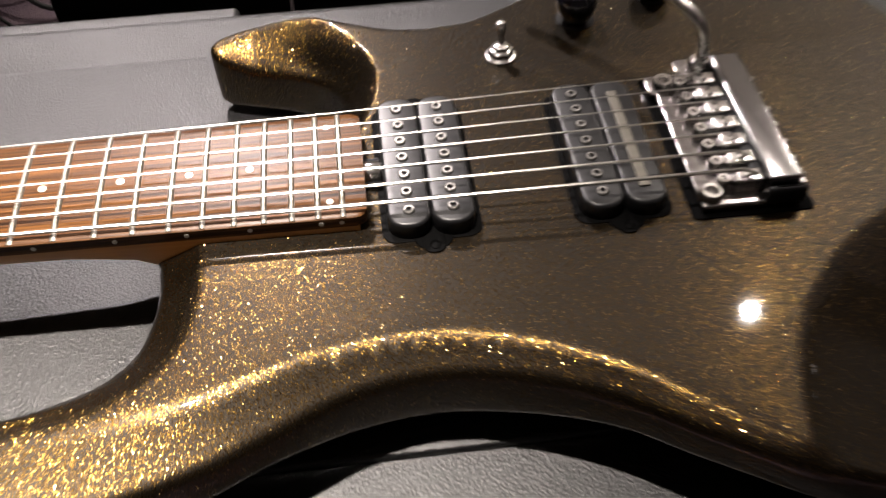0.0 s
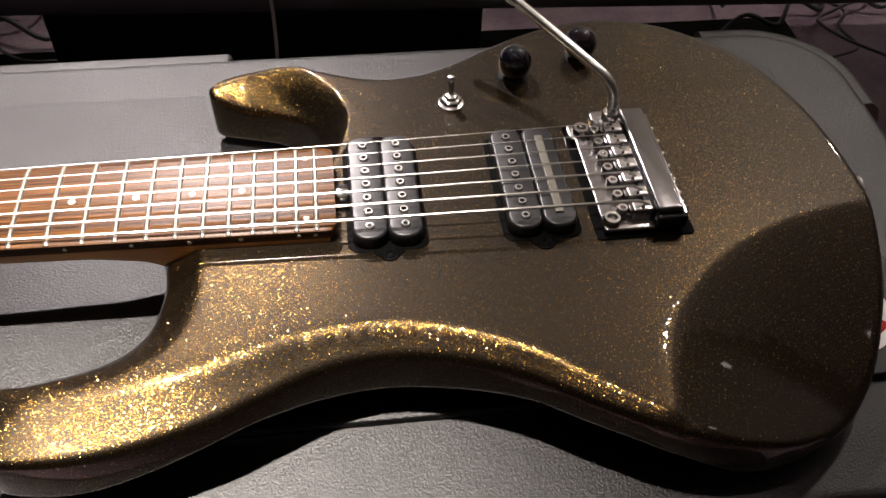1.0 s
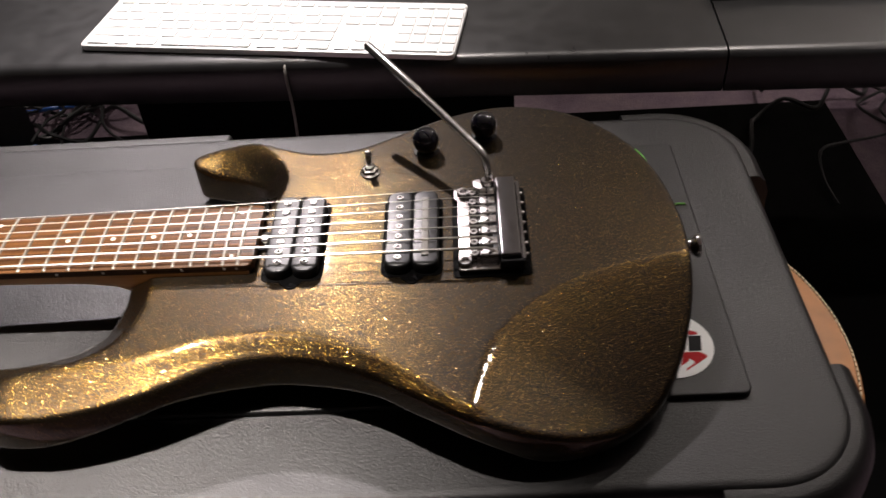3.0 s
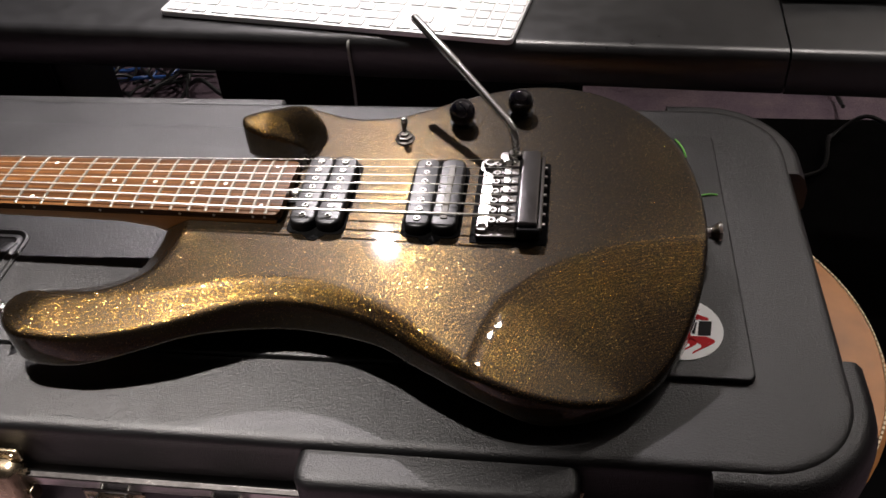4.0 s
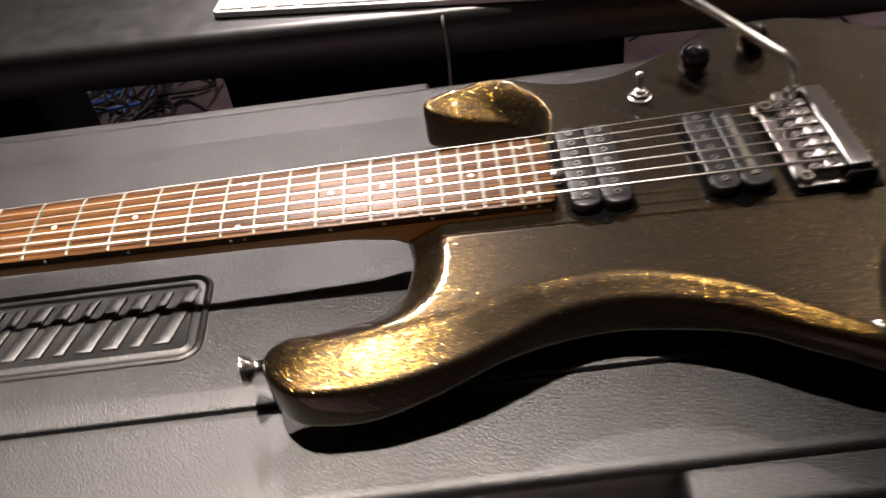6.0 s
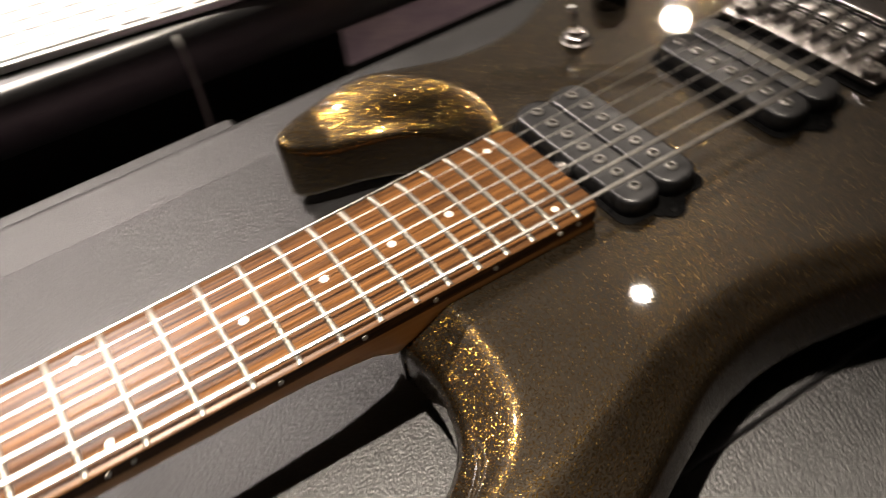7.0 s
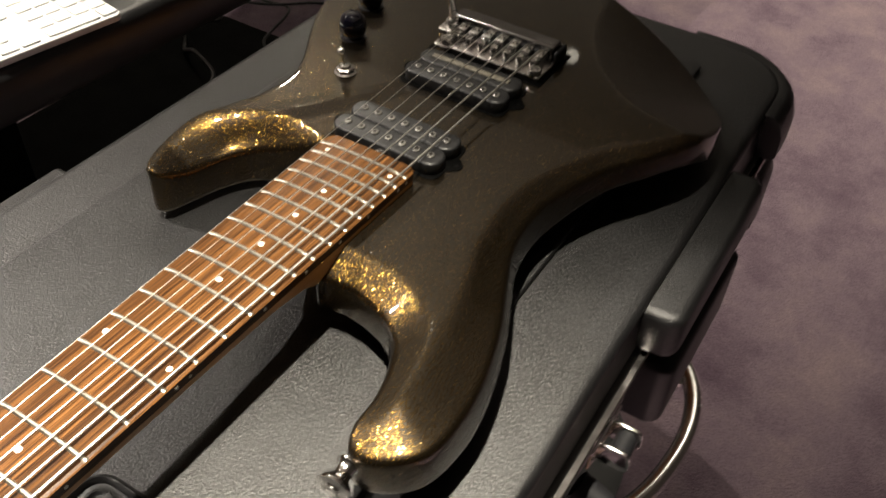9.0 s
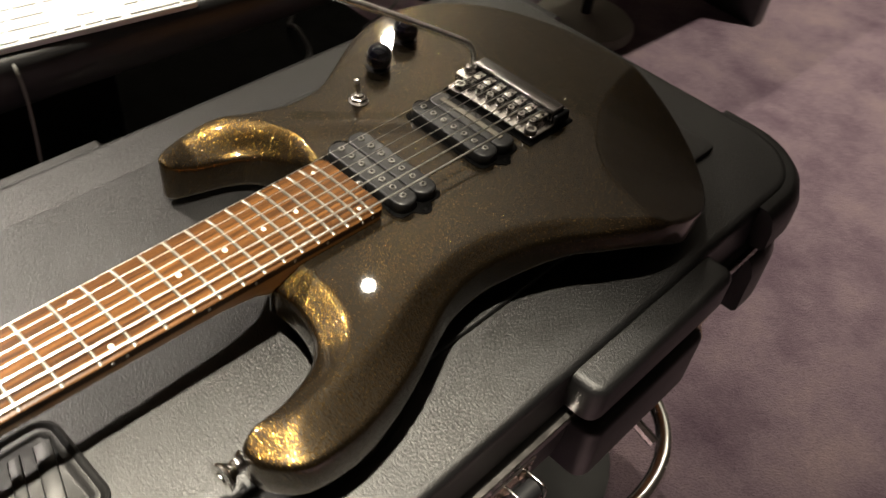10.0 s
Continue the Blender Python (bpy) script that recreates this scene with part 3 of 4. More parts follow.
def pickup(name, x, label, blade):
    """A double-coil pickup; x is the row of pole screws nearest the neck."""
    z = BOARD
    # near-black slabs and ears; their colour holds the shade of the cut-out
    base = part(name, join(
        slab(x - 0.0112, x + 0.0287, -0.0390, 0.0390, TOP - 0.004, TOP + 0.0005, 0.006, 0.0003),
        slab(x + 0.0012, x + 0.0163, -0.0432, 0.0432, TOP - 0.004, TOP + 0.0006, 0.0052, 0.0003),
        slab(x + 0.0042, x + 0.0133, -0.0455, 0.0455, TOP - 0.004, TOP + 0.0007, 0.0040, 0.0003)), VOID, guitar, label)
    for k, cx in enumerate((x, x + 0.0175)):
        part("bobbin", slab(cx - 0.0086, cx + 0.0086, -0.0375, 0.0375, TOP - 0.002, z - 0.0002, 0.0075, 0.0016, 8), BOBBIN, base)
        if blade and k:
            part("blade", slab(cx - 0.0022, cx + 0.0022, -0.029, 0.029, z - 0.002, z + 0.0006, 0.0006, 0.0004, 3), CREAM, base, "pale grey steel blade")
            continue
        for j in range(7):
            y = (3 - j) * 0.00985
            part("pole", moved(lathe([(0.0024, -0.002), (0.0024, 0.0004), (0.0020, 0.0008), (0.00125, 0.0008), (0.0011, -0.0004)], 16), move(cx, y, z)), POLE, base)
    for s in (-1, 1):
        part("screw", moved(lathe([(0.0022, 0), (0.0022, 0.0006), (0.0012, 0.0010)], 12), move(x + 0.009, s * 0.0418, TOP + 0.0004)), VOID, base)
    return base


pickup("neck_pickup", 0.0255, "black double-coil neck pickup", False)
pickup("bridge_pickup", 0.1025, "black double-coil bridge pickup with one blade", True)

# tremolo bridge
bridge = part("bridge", join(
    slab(0.1410, 0.168, -0.040, 0.040, TOP + 0.001, TOP + 0.0045, 0.002, 0.001, 4),
    slab(0.1385, 0.148, 0.029, 0.042, TOP + 0.001, TOP + 0.0045, 0.003, 0.001, 4),
    slab(0.152, 0.170, 0.033, 0.047, TOP + 0.001, TOP + 0.0085, 0.003, 0.001, 4)), ALU, guitar, "chrome tremolo bridge")
# no hole is cut: a flat near-black slab paints the recess's shade
part("recess_shade", slab(0.1375, 0.1875, -0.0425, 0.0445, TOP - 0.002, TOP + 0.0006, 0.002, 0.0004, 4), VOID, bridge, "flat near-black slab standing in for the shade of the bridge recess")
part("lock_cover", slab(0.1675, 0.1808, -0.0365, 0.0425, TOP + 0.004, TOP + 0.0135, 0.0015, 0.0014, 5), COVER, bridge, "smooth dark grey cover bar")
part("cover_end", slab(0.1672, 0.1830, -0.0405, -0.0368, TOP + 0.002, TOP + 0.0108, 0.0018, 0.0018, 5), BLACK, bridge)
part("cover_back", slab(0.1810, 0.1838, -0.0365, 0.0415, TOP + 0.002, TOP + 0.0095, 0.0008, 0.0008, 4), DARK_CHROME, bridge)
part("fine_tuner_bar", slab(0.1632, 0.1687, -0.0335, 0.0335, TOP + 0.004, TOP + 0.0105, 0.0015, 0.001, 4), BLACK, bridge)
for i in range(7):
    y = string_y(i, SADDLE_X)
    h = TOP + 0.0122 - abs(i - 3) * 0.0004
    sad = part("saddle", slab(0.1562, 0.1668, y - 0.0036, y + 0.0036, TOP + 0.004, h, 0.0010, 0.0010, 4), SADDLE, bridge)
    part("saddle_tongue", slab(0.1490, 0.1575, y - 0.0022, y + 0.0022, TOP + 0.0042, TOP + 0.0070, 0.0018, 0.0008, 4), SADDLE, sad)
    part("roller", moved(lathe([(0.0030, 0), (0.0030, 0.0030), (0.0025, 0.0040), (0.0014, 0.0040), (0.0012, 0.0024)], 16), move(0.1515, y, TOP + 0.0062)), SADDLE, sad)
    part("clamp_block", slab(0.1545, 0.1585, y - 0.0027, y + 0.0027, h - 0.0045, h - 0.0012, 0.0008, 0.0008, 3), DARK_CHROME, sad)
    for s in (-1, 1):
        part("set_screw", moved(lathe([(0.0008, 0), (0.0008, 0.0010), (0.0004, 0.0012)], 10), move(0.1612, y + s * 0.0022, h - 0.0004)), BLACK, sad)
    part("rear_screw", moved(lathe([(0.0015, 0), (0.0015, 0.0016), (0.0011, 0.0022), (0.0005, 0.0018)], 12), move(0.1836, y, TOP + 0.0068) @ rot("Y", 90)), SADDLE, bridge)
for s in (-1, 1):
    part("pivot_post", moved(lathe([(0.0046, 0), (0.0046, 0.003), (0.0040, 0.0042), (0.0026, 0.0042), (0.0022, 0.0022)], 20), move(0.1455, s * 0.0345, TOP + 0.004)), SADDLE, bridge)
arm_pts = smooth_path([(0.1625, 0.040, TOP + 0.004), (0.1630, 0.0405, 0.066), (0.1600, 0.0445, 0.0775), (0.1500, 0.0570, 0.0830), (0.118, 0.0985, 0.0945), (0.0791, 0.149, 0.1060)], 8)
arm = part("tremolo_arm", tube(arm_pts, [0.0029] * len(arm_pts), 12), BRIGHT, guitar, "bent chrome tremolo arm")
tip_a, tip_b = Vector((0.118, 0.0985, 0.0945)), Vector((0.0791, 0.149, 0.1060))
part("arm_sleeve", tube([tip_a, tip_a.lerp(tip_b, 0.03), tip_b, tip_b + (tip_b - tip_a) * 0.03], [0.003, 0.0034, 0.0034, 0.0022], 12), BRIGHT, arm)
part("arm_collar", moved(lathe([(0.0048, 0), (0.0048, 0.006), (0.0040, 0.0072)], 18), move(0.1625, 0.040, TOP + 0.006)), CHROME, arm)


def knob(x, y):
    k = part("control_knob", moved(lathe([(0.0070, 0), (0.0076, 0.001), (0.0078, 0.002), (0.0092, 0.005), (0.0099, 0.0085), (0.0094, 0.0125), (0.0076, 0.0158), (0.0046, 0.0180), (0.0008, 0.0187)], 28), move(x, y, TOP + 0.0005)), PEARL, guitar, "dark blue pearl control knob")
    part("washer", moved(lathe([(0.0095, 0), (0.0095, 0.0006)], 24), move(x, y, TOP)), BLACK, k)


knob(0.1195, 0.0950)
knob(0.1625, 0.1105)
switch = part("toggle_switch", moved(lathe([(0.0072, 0), (0.0074, 0.0008), (0.0058, 0.0014), (0.0058, 0.0012)], 24), move(0.0785, 0.0715, TOP)), SADDLE, guitar, "chrome toggle switch")
part("nut", moved(lathe([(0.0062, 0), (0.0062, 0.0024), (0.0054, 0.0030), (0.0040, 0.0031), (0.0038, 0.0048), (0.0028, 0.0053)], 6), move(0.0785, 0.0715, TOP + 0.0012)), SADDLE, switch)
part("lever", moved(lathe([(0.0014, 0), (0.0016, 0.005), (0.0024, 0.0090), (0.0027, 0.0112), (0.0022, 0.0130), (0.0008, 0.0138)], 14), move(0.0785, 0.0715, TOP + 0.004) @ rot("X", -14)), BRIGHT, switch)


def strap_button(x, y, z, turn):
    prof = [(0.0060, 0), (0.0062, 0.0012), (0.0046, 0.0028), (0.0040, 0.0060), (0.0046, 0.0085), (0.0072, 0.0110), (0.0084, 0.0130), (0.0084, 0.0142), (0.0050, 0.0150), (0.0036, 0.0142)]
    b = part("strap_button", moved(lathe(prof, 22), move(x, y, z) @ rot("Z", turn) @ rot("Y", 90)), CHROME, guitar, "chrome strap button")
    part("screw", moved(lathe([(0.0032, 0.0142), (0.0030, 0.0156), (0.0008, 0.0160)], 12), move(x, y, z) @ rot("Z", turn) @ rot("Y", 90)), CHROME, b)


strap_button(-0.1525, -0.1022, 0.0284, 185)
strap_button(0.2885, 0.0025, 0.024, 0)

# ---- case ----
case = thing("guitar_case", "black moulded hard case with aluminium rim, closed, under the guitar", "case")
CX0, CX1, CY0, CY1 = -0.69, 0.372, -0.168, 0.2


def shell(r, profile):
    """A skin round the plan of the case: rows of inset and height."""
    return rings([round_rect(CX0, CX1, CY0, CY1, r, z, i, 12) for i, z in profile])


part("lid", shell(0.06, [(-0.0045, -0.0485), (-0.0040, -0.047), (-0.0005, -0.044), (0.0012, -0.020), (0.0004, -0.0125), (0.0, -0.0100), (0.0005, -0.0076), (0.002, -0.0056), (0.0045, -0.0045), (0.008, -0.0042)]), LID, case, "grained black lid")
part("lid_panel", slab(-0.655, 0.316, -0.1045, 0.1535, -0.008, 0.0, 0.006, 0.0016, 5), LID, case, "raised grained panel of the lid")
part("valance", shell(0.06, [(-0.003, -0.0570), (-0.0075, -0.0570), (-0.0085, -0.0560), (-0.0085, -0.0485), (-0.0078, -0.0478), (-0.003, -0.0478)]), ALU, case, "aluminium rim")
part("base_shell", shell(0.06, [(0.02, -0.128), (0.006, -0.124), (0.001, -0.115), (-0.002, -0.095), (-0.004, -0.07), (-0.005, -0.0565)]), LID_SMOOTH, case)


def bumper(x0, x1, z0, z1, y_out):
    """A long moulded pad on the front flank with rounded ends and edges."""
    return slab(x0, x1, y_out, CY0 + 0.012, z0, z1, 0.011, 0.0065, 8, 0.004)


for x0, x1 in ((-0.34, -0.185), (0.046, 0.212)):
    part("bumper", bumper(x0, x1, -0.043, -0.0095, -0.192), LID, case)
    part("bumper", bumper(x0 + 0.012, x1 - 0.012, -0.122, -0.064, -0.194), LID_SMOOTH, case)


def corner_pad(z0, z1, sx, sy, reach):
    """A pad that wraps one corner of the case."""
    r = 0.06
    cx = CX1 - r if sx > 0 else CX0 + r
    cy = CY1 - r if sy > 0 else CY0 + r
    path = [(cx - sx * reach, cy + sy * r)] + [(cx + sx * r * math.sin(a), cy + sy * r * math.cos(a)) for a in [radians(7.5 * k) for k in range(13)]] + [(cx + sx * r, cy - sy * reach)]
    loops = []
    for k, (x, y) in enumerate(path):
        nx, ny = (0, sy) if k == 0 else (sx, 0) if k == len(path) - 1 else ((x - cx) / r, (y - cy) / r)
        prof = ((-0.004, z0), (0.013, z0), (0.016, z0 + 0.004), (0.0155, z1 - 0.016), (0.012, z1 - 0.006), (0.007, z1 - 0.001), (0.004, z1), (-0.004, z1))
        loops.append([(x + nx * o, y + ny * o, z) for o, z in prof])
    return rings(loops)


for sx in (1, -1):
    for sy in (1, -1):
        part("corner_pad", corner_pad(-0.043, -0.006, sx, sy, 0.028), LID, case)
        part("corner_pad", corner_pad(-0.122, -0.062, sx, sy, 0.02), LID_SMOOTH, case)
part("hinge_rail", slab(-0.55, -0.058, 0.19, 0.208, -0.045, -0.005, 0.004, 0.004, 4), LID, case)


def handle_bracket(x):
    """A riveted plate under the rim with two ears that hold the end of the handle."""
    y = CY0 - 0.0072
    base = part("handle_bracket", moved(slab(-0.021, 0.021, -0.008, 0.008, 0, 0.0016, 0.003, 0.0006, 4), move(x, y, -0.0665) @ rot("X", 90)), AGED, case, "tarnished nickel handle bracket")
    part("lip", tube([(x - 0.0205, y - 0.0012, -0.0582), (x + 0.0205, y - 0.0012, -0.0582)], 0.0013, 8), CHROME, base)
    for s in (-1, 1):
        part("ear", moved(slab(-0.0105, 0.0105, -0.0085, 0.0085, 0, 0.0017, 0.005, 0.0005, 4), move(x + s * 0.0093 - 0.0008, y - 0.0110, -0.0665) @ rot("Z", 90) @ rot("X", 90)), CHROME, base)
        part("rivet", moved(lathe([(0.0024, 0), (0.0022, 0.0010), (0.0008, 0.0015)], 12), move(x + s * 0.0165, y - 0.0016, -0.0665) @ rot("X", 90)), CHROME, base)
    part("grip_end", tube([(x - 0.0080, y - 0.0130, -0.0665), (x + 0.0080, y - 0.0130, -0.0665)], 0.0066, 14), BLACK, base, "black moulded end of the handle")


def catch(x):
    """A domed draw catch: keeper on the lid, bowed cover across the rim, pull tab below."""
    y = CY0 - 0.0035
    cover = part("catch", moved(slab(-0.0135, 0.0135, -0.018, 0.018, 0, 0.0145, 0.0075, 0.0075, 6, 0.0006), move(x, y, -0.052) @ rot("X", 84)), AGED, case, "domed tarnished nickel catch")
    part("keeper", moved(slab(-0.0145, 0.0145, -0.0055, 0.0055, 0, 0.0030, 0.003, 0.0012, 4), move(x, y + 0.0008, -0.0315) @ rot("X", 88)), AGED, cover)
    for s in (-1, 1):
        part("rivet", moved(lathe([(0.0026, 0), (0.0024, 0.0012), (0.0008, 0.0018)], 12), move(x + s * 0.0090, y - 0.0020, -0.0310) @ rot("X", 90)), AGED, cover)
        part("hinge_ear", moved(slab(-0.0050, 0.0050, -0.0060, 0.0060, 0, 0.0016, 0.002, 0.0005, 4), move(x + s * 0.0142 - 0.0008, y - 0.0060, -0.0640) @ rot("Z", 90) @ rot("X", 90)), AGED, cover)
    part("pull_tab", moved(slab(-0.0105, 0.0105, -0.0120, 0.0120, 0, 0.0028, 0.004, 0.0012, 5), move(x, y - 0.0115, -0.0770) @ rot("X", 68)), AGED, cover)


for x in (-0.083, -0.008):
    handle_bracket(x)
for x in (-0.43, -0.152, 0.2):
    catch(x)
part("handle", tube(smooth_path([(x - 0.034, y, z) for x, y, z in ((0.010, -0.172, -0.098), (0.009, -0.192, -0.106), (0.000, -0.206, -0.112), (-0.030, -0.207, -0.114), (-0.080, -0.207, -0.114), (-0.110, -0.206, -0.112), (-0.119, -0.192, -0.106), (-0.120, -0.172, -0.098))], 6), 0.0095, 12), BLACK, case, "black padded carrying handle")

# pale scuffs along the front edge of the lid
dice = random.Random(5)
for k in range(22):
    x = -0.076 - 0.036 * k / 21 + dice.uniform(-0.0015, 0.0015)
    y, long, wide, turn = CY0 + 0.0085 + dice.uniform(-0.0012, 0.0022), dice.uniform(0.0006, 0.0026), dice.uniform(0.00015, 0.0004), dice.uniform(-0.9, 0.5)
    c, d = math.cos(turn), math.sin(turn)
    loop = [(x + c * u * long - d * v * wide, y + d * u * long + c * v * wide) for u, v in ((-1, -0.3), (-0.3, -1), (0.6, -0.7), (1, 0.2), (0.2, 1), (-0.7, 0.6))]
    part("scuff", rings([[(a, b, -0.0046) for a, b in loop], [(a, b, -0.0040) for a, b in loop]]), SCUFF, case)

# embossed name plate on the lid, its lettering as plain slanted bars
def emboss():
    def frame_ring(o, z):
        return round_rect(-0.445, -0.203, -0.0665, 0.0065, 0.014, z, o, 8)
    return rings([frame_ring(0, -0.001), frame_ring(0.0008, 0.0012), frame_ring(0.0025, 0.0022), frame_ring(0.0045, 0.0012), frame_ring(0.0052, 0.0004), frame_ring(0.0075, 0.0004), frame_ring(0.0085, 0.0010), frame_ring(0.0095, 0.0014), frame_ring(0.0108, 0.0006), frame_ring(0.0115, 0.0004)])


plate = part("name_plate", emboss(), LID_SMOOTH, case, "embossed frame of the maker's plate")
for k in range(13):
    x = -0.222 - k * 0.0155
    w = (0.0052, 0.0036, 0.0052)[k % 3]
    y0, y1 = (-0.0515, -0.0085)
    loops = []
    for o, z in ((0, 0.0003), (0.0006, 0.0016), (0.0016, 0.0021)):
        loops.append([(x - w + o + 0.3 * (y0 + 0.03), y0 + o, z), (x + w - o + 0.3 * (y0 + 0.03), y0 + o, z), (x + w - o + 0.3 * (y1 + 0.03), y1 - o, z), (x - w + o + 0.3 * (y1 + 0.03), y1 - o, z)])
    part("raised_bar", rings(loops), LID_SMOOTH, plate)

# ---- small things on the lid ----
sticker = thing("round_sticker", "round white sticker with red and black print on the case lid", "sticker", at=(0.2730, -0.0640, 0.0004))


def disc(r, z0, z1, seg=40):
    return lathe([(r, z0), (r, z1)], seg)


part("backing", disc(0.0275, 0, 0.0003), STICKER, sticker)


def flat_shape(points, z=0.0003, h=0.00025):
    return rings([[(x, y, z) for x, y in points], [(x, y, z + h) for x, y in points]])


for x, w, h in ((0.0160, 0.0080, 0.0125), (0.0090, 0.0030, 0.0100), (0.0040, 0.0032, 0.0090), (-0.0012, 0.0036, 0.0090), (-0.0062, 0.0032, 0.0090)):
    part("dark_bar", flat_shape([(x - w / 2 - 0.001, -h / 2), (x + w / 2 - 0.001, -h / 2), (x + w / 2 + 0.001, h / 2), (x - w / 2 + 0.001, h / 2)]), INK, sticker)


def flame(x, y, turn, size):
    """A wavy tongue that tapers to a point."""
    left, right = [], []
    for k in range(9):
        u = k / 8
        cx, cy = x + size * 0.28 * math.sin(5.5 * u + turn), y + turn * size * u
        w = size * 0.36 * (1 - u) ** 0.7 * (0.75 + 0.35 * math.sin(7 * u))
        left.append((cx - w, cy)), right.append((cx + w, cy))
    return left + right[::-1] if turn > 0 else right + left[::-1]


for x, turn, size in ((0.0165, -1, 0.010), (0.0105, -1, 0.015), (0.0035, -1, 0.014), (-0.0040, -1, 0.016), (0.0140, 1, 0.009), (0.0060, 1, 0.013), (-0.0030, 1, 0.011)):
    part("red_flame", flat_shape(flame(x, 0.0072 * turn, turn, size)), RED, sticker)
for pts in ([(0.286, 0.146, 0.0006), (0.2905, 0.134, 0.0012), (0.2925, 0.122, 0.0006)], [(0.300, 0.0735, 0.0006), (0.306, 0.0745, 0.0010), (0.3115, 0.0745, 0.0006)]):
    tagged(part("plastic_strip", tube(smooth_path(pts, 4), 0.0007, 6), GREEN), "thin bright green plastic strip on the lid", "strip")

# ---- desk, keyboard ----
DESK_TURN = -3.15
DESK_Z = -0.037


def desk_place(x, y, z):
    """From along the desk's edge, behind it and up, to the world."""
    return move(-0.0025, 0.3795, DESK_Z) @ rot("Z", DESK_TURN) @ move(x, y, z)


desk = thing("desk", "long black desk with a rounded front edge and a seam", "desk")


def desk_top(x0, x1):
    prof = [(0.55, 0.0), (0.012, 0.0), (0.006, -0.0012), (0.0018, -0.0045), (0.0, -0.010), (0.0, -0.044), (0.004, -0.050), (0.55, -0.050)]
    return rings([[(x, y, z) for y, z in prof] for x in (x0, x0 + 0.001, x1 - 0.001, x1)])


part("desktop", moved(desk_top(-1.3, 0.4215), desk_place(0, 0, 0)), DESK, desk)
part("desktop", moved(desk_top(0.4235, 1.6), desk_place(0, 0, 0)), DESK, desk)
for x in (-1.25, 1.5):
    part("side_panel", moved(slab(x, x + 0.04, 0.03, 0.54, FLOOR - DESK_Z, -0.051, 0.004, 0.002, 3), desk_place(0, 0, 0)), DESK, desk)

keyboard = thing("keyboard", "slim white computer keyboard on the desk's edge", "keyboard")
KB_TURN = math.degrees(math.atan2(0.3647 - 0.4298, 0.1354 + 0.2736))
KB = move(-0.2736, 0.4298, DESK_Z + 0.001) @ rot("Z", KB_TURN)
part("chassis", moved(slab(0, 0.418, 0, 0.114, 0, 0.0065, 0.007, 0.0012, 6), KB), KEY_BODY, keyboard)
key_cache = {}


def key(x, y, w, d=0.0150):
    k = (round(w, 4), d)
    if k not in key_cache:
        bm = slab(-w / 2, w / 2, -d / 2, d / 2, 0, 0.0022, 0.0014, 0.0006, 3)
        key_cache[k] = part("key", bm, KEY_WHITE, keyboard)
        ob = key_cache[k]
    else:
        ob = new("key", key_cache[k].data)
        ob.parent = keyboard
    ob.matrix_world = KB @ move(x, y, 0.0062)


for r in range(6):
    y = 0.012 + r * 0.0182
    d = 0.0150 if r < 5 else 0.0100
    x = 0.008
    if r == 0:
        widths = [0.0245, 0.0165, 0.0215, 0.1000, 0.0215, 0.0165, 0.0245]
    elif r == 5:
        widths = [0.0157] * 14
    else:
        first = {1: 0.036, 2: 0.029, 3: 0.0245, 4: 0.0157}[r]
        last = {1: 0.036, 2: 0.029, 3: 0.0205, 4: 0.0245}[r]
        count = {1: 10, 2: 11, 3: 12, 4: 12}[r]
        widths = [first] + [0.0157] * count + [last]
    gap = (0.274 - sum(widths)) / (len(widths) - 1)
    for w in widths:
        key(x + w / 2, y, w, d)
        x += w + gap
    for c in range(3):
        if (r == 0) or (r == 1 and c == 1) or r >= 3:
            key(0.2965 + c * 0.0188, y, 0.0157, d)
    for c in range(4):
        if r == 0 and c == 1:
            continue
        if r == 0 and c == 0:
            key(0.3585 + 0.0094, y, 0.0345, d)
            continue
        key(0.3585 + c * 0.0168, y, 0.0142, d)
tagged(part("keyboard_cable", tube(smooth_path([(-0.0405, 0.392, DESK_Z - 0.004), (-0.041, 0.379, DESK_Z - 0.012), (-0.040, 0.3775, DESK_Z - 0.06), (-0.044, 0.385, -0.25), (-0.02, 0.42, -0.40), (0.03, 0.5, FLOOR + 0.01)], 8), 0.0017, 8), WHITE_CABLE), "thin pale cable hanging over the desk's edge", "cable")

# ---- stool under the case ----
stool = thing("stool", "tan leather stool with a chrome ring, under the case", "stool", at=(0.25, 0.015, 0))


def seat_mesh():
    prof = [(0.02, -0.165), (0.17, -0.163), (0.198, -0.156), (0.208, -0.146), (0.209, -0.138), (0.203, -0.131), (0.19, -0.1295), (0.12, -0.1295), (0.0005, -0.1295)]
    return lathe(prof, 72)


part("seat", moved(seat_mesh(), move(0, 0.032, 0)), LEATHER, stool, "tan stitched leather seat")
part("stitching", moved(join(*[tube([(0.2045 * math.cos(a), 0.2045 * math.sin(a), -0.1312), (0.2045 * math.cos(a + 0.016), 0.2045 * math.sin(a + 0.016), -0.1312)], 0.0010, 5) for a in [k * 0.024 for k in range(262)]]), move(0, 0.032, 0)), THREAD, stool, "pale thread along the rim")
part("column", lathe([(0.03, FLOOR + 0.02), (0.03, -0.17)], 24), BLACK, stool)
part("foot", lathe([(0.17, FLOOR + 0.0005), (0.17, FLOOR + 0.012), (0.12, FLOOR + 0.02), (0.03, FLOOR + 0.034)], 48), BLACK, stool)
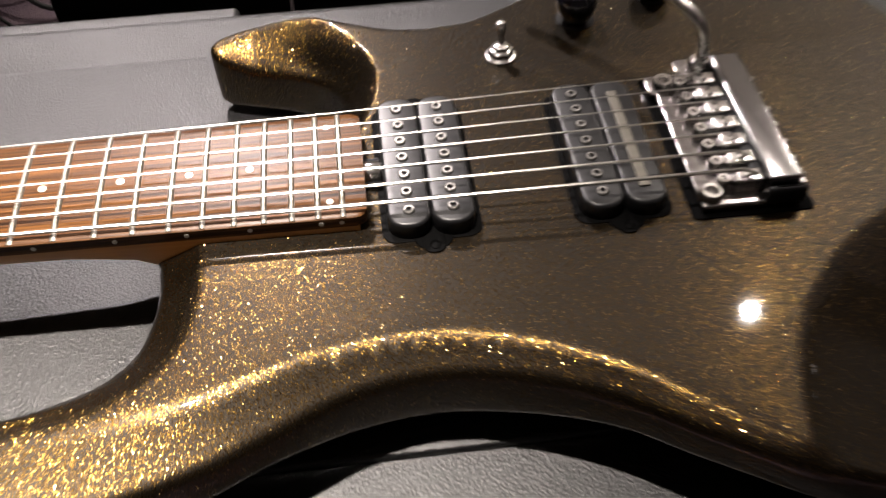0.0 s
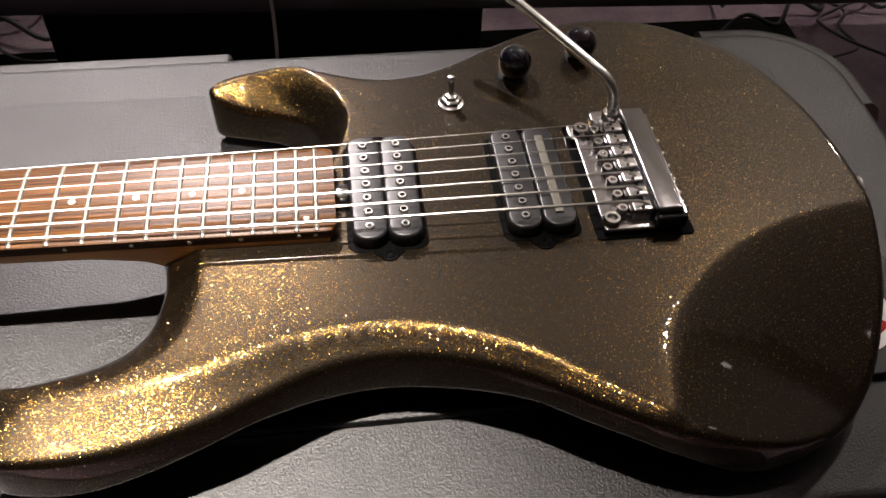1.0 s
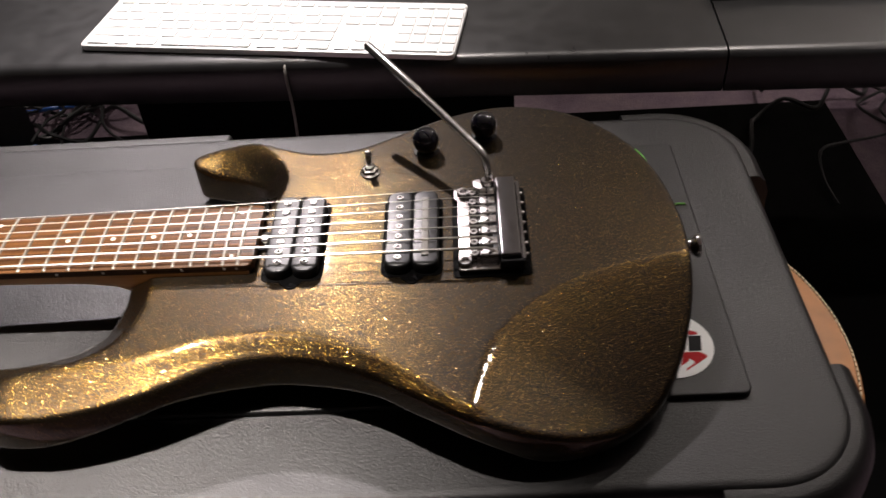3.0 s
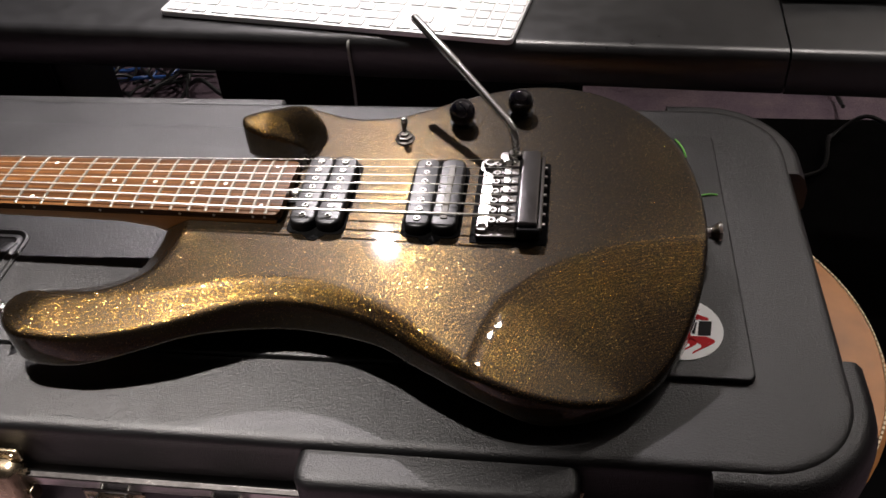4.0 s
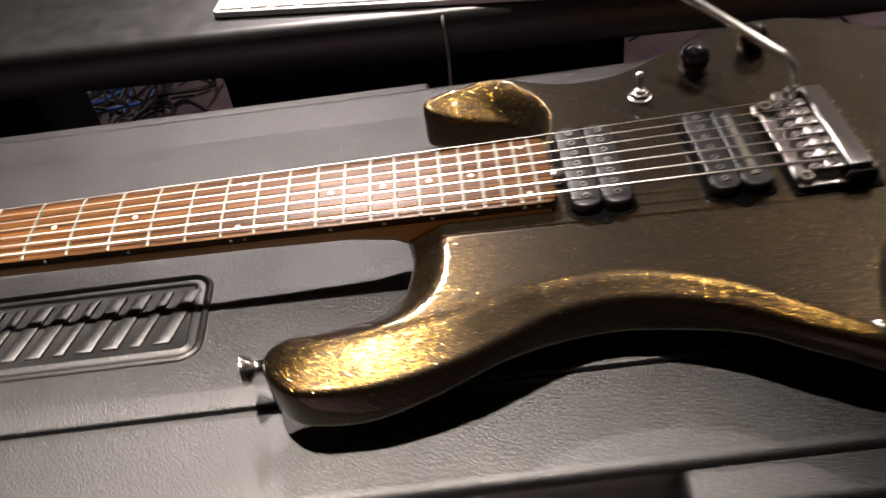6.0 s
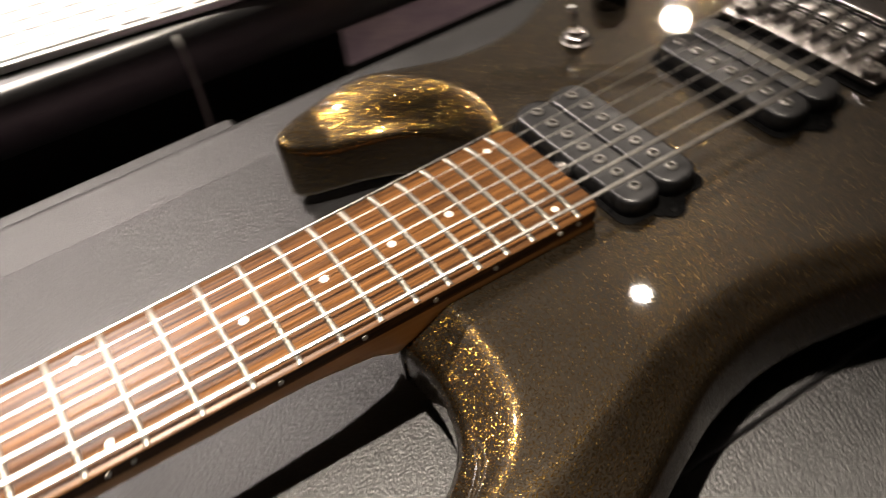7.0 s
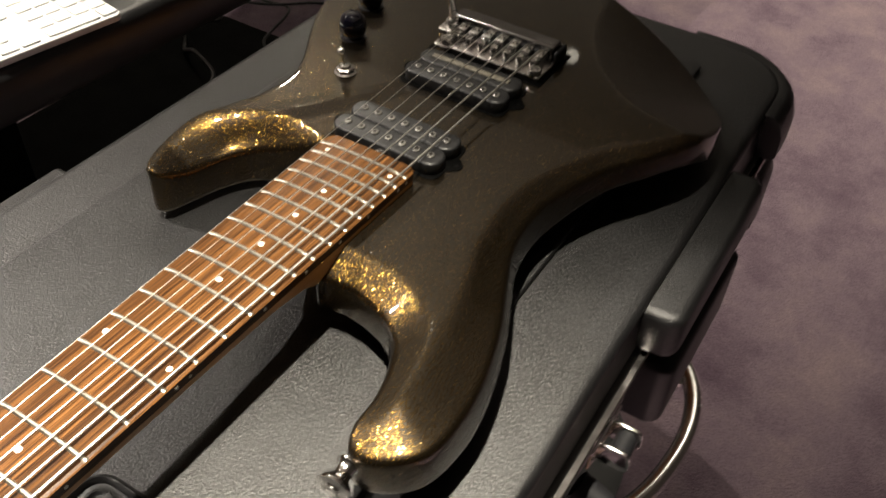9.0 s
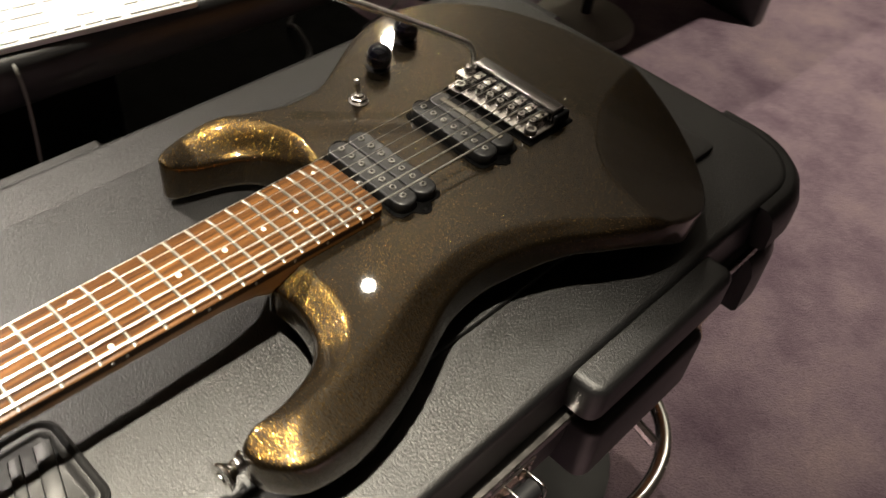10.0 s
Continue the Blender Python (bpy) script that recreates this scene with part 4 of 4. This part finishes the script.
ring_pts = smooth_path([(-0.15, -0.165, -0.305), (-0.09, -0.206, -0.305), (-0.01, -0.2195, -0.305), (0.055, -0.206, -0.305), (0.098, -0.165, -0.305), (0.112, -0.10, -0.305), (0.112, 0.08, -0.305), (0.09, 0.15, -0.305), (0.03, 0.185, -0.305), (-0.09, 0.185, -0.305), (-0.16, 0.14, -0.305), (-0.18, 0.06, -0.305), (-0.18, -0.09, -0.305)], 6, True)
ring_pts = [p + Vector((-0.040, 0, 0)) for p in ring_pts]
part("ring", tube(ring_pts + ring_pts[:1], 0.0085, 14, False), BRIGHT, stool, "chrome foot ring")
for a in (-75, 45, 165):
    part("spoke", tube([(0.03 * math.cos(radians(a)), 0.03 * math.sin(radians(a)), -0.24), (0.13 * math.cos(radians(a)) - 0.02, 0.20 * math.sin(radians(a)), -0.302)], 0.006, 8), CHROME, stool)

stand = thing("stand_base", "round grey metal stand base on the carpet", "stand", at=(1.185, 0.565, FLOOR))
part("plate", lathe([(0.108, 0.0005), (0.108, 0.010), (0.100, 0.018), (0.02, 0.026), (0.013, 0.03)], 40), GREY_BASE, stand)
part("pole", lathe([(0.011, 0.02), (0.011, 0.62)], 16), BLACK, stand)


# ---- consoles on the desk ----


def console(name, x0, x1, y0, y1, label):
    """A low dark desk unit with rows of small pale buttons."""
    ob = thing(name, label, "console")
    part("housing", moved(slab(x0, x1, y0, y1, 0.0, 0.022, 0.004, 0.003, 4), desk_place(0, 0, 0)), GREY_DARK, ob)
    part("front_strip", moved(slab(x0 + 0.004, x1 - 0.004, y0 + 0.004, y0 + 0.016, 0.0205, 0.0226, 0.001, 0.0004, 3), desk_place(0, 0, 0)), GREY_PALE, ob, "pale grey strip")
    first = None
    for row in range(3):
        for k in range(int((x1 - x0 - 0.03) / 0.024)):
            m = desk_place(x0 + 0.02 + k * 0.024, y0 + 0.026 + row * 0.022, 0.0215)
            if first is None:
                first = part("button", slab(-0.0075, 0.0075, -0.005, 0.005, 0, 0.004, 0.001, 0.0008, 3), GREY_PALE, ob)
                piece = first
            else:
                piece = new("button", first.data)
                piece.parent = ob
            piece.matrix_world = m


GREY_DARK = simple("dark_grey_metal", (0.05, 0.05, 0.052), 0.45, 0, 0.2, 40)
GREY_PALE = simple("pale_grey_plastic", (0.34, 0.34, 0.33), 0.5, 0, 0.1)
console("mixing_console", -0.75, 0.285, 0.185, 0.42, "dark mixing console with pale buttons behind the keyboard")
console("mixing_console", 0.425, 1.25, 0.112, 0.40, "dark mixing console with pale buttons beside a desk seam")

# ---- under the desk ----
# added near-black sheet: darkens the carpet as the desk's shade would
tagged(part("under_desk_shade", slab(-1.1, 0.82, 0.02, 0.97, FLOOR + 0.0005, FLOOR + 0.006, 0.01, 0.002, 4), VOID), "thin near-black sheet on the carpet standing in for the shade under the desk", "mat")
cabinet = thing("equipment_cabinet", "black equipment cabinet standing under the desk", "cabinet", "cabinets under the desk")
part("body", slab(-0.30, 0.30, -0.09, 0.09, 0.0005, 0.36, 0.006, 0.004, 4), BLACK, cabinet)
part("plinth", slab(-0.29, 0.29, -0.096, -0.089, 0.004, 0.05, 0.003, 0.002, 3), GREY_DARK, cabinet)
part("door", slab(-0.295, 0.295, -0.098, -0.0895, 0.055, 0.35, 0.003, 0.002, 3), BLACK, cabinet)
cabinet.matrix_world = move(-0.97, 0.86, FLOOR + 0.006)
copy_thing(cabinet, move(-0.075, 0.838, FLOOR + 0.006))
rnd = random.Random(4)


def cable(k, x0, x1, y0, y1, mat, label):
    pts = []
    x, y, a = rnd.uniform(x0, x1), rnd.uniform(y0, y1), rnd.uniform(0, 6.28)
    for i in range(9):
        pts.append((x, y, FLOOR + 0.006 + rnd.uniform(0, 0.035) + 0.002 * k % 0.02))
        a += rnd.uniform(-1.1, 1.1)
        x, y = x + 0.06 * math.cos(a), y + 0.06 * math.sin(a)
    return tagged(part("cable", tube(smooth_path(pts, 5), rnd.uniform(0.0025, 0.0048), 7), mat), label, "cable", "cables on the carpet")


for k in range(34):
    cable(k, -0.92, -0.42, 0.99, 1.24, RUBBER, "loose black cable tangled on the carpet under the desk")
for k in range(4):
    cable(k, -0.88, -0.62, 1.05, 1.2, BLUE, "thin blue cable in the tangle under the desk")
for k in range(7):
    cable(k, 0.55, 1.1, 0.95, 1.25, RUBBER, "loose black cable on the carpet behind the desk")
for k in range(6):
    m = move(rnd.uniform(-0.9, -0.62), rnd.uniform(1.05, 1.2), FLOOR + 0.02 + 0.004 * k) @ rot("Z", rnd.uniform(0, 180))
    tagged(part("plug", moved(slab(-0.022, 0.022, -0.008, 0.008, 0, 0.014, 0.003, 0.003, 4), m), BLUE if k % 2 else GREY_PALE), "small cable plug in the tangle" if k % 2 else "small pale cable plug in the tangle", "plug", "plugs in the cable tangle")
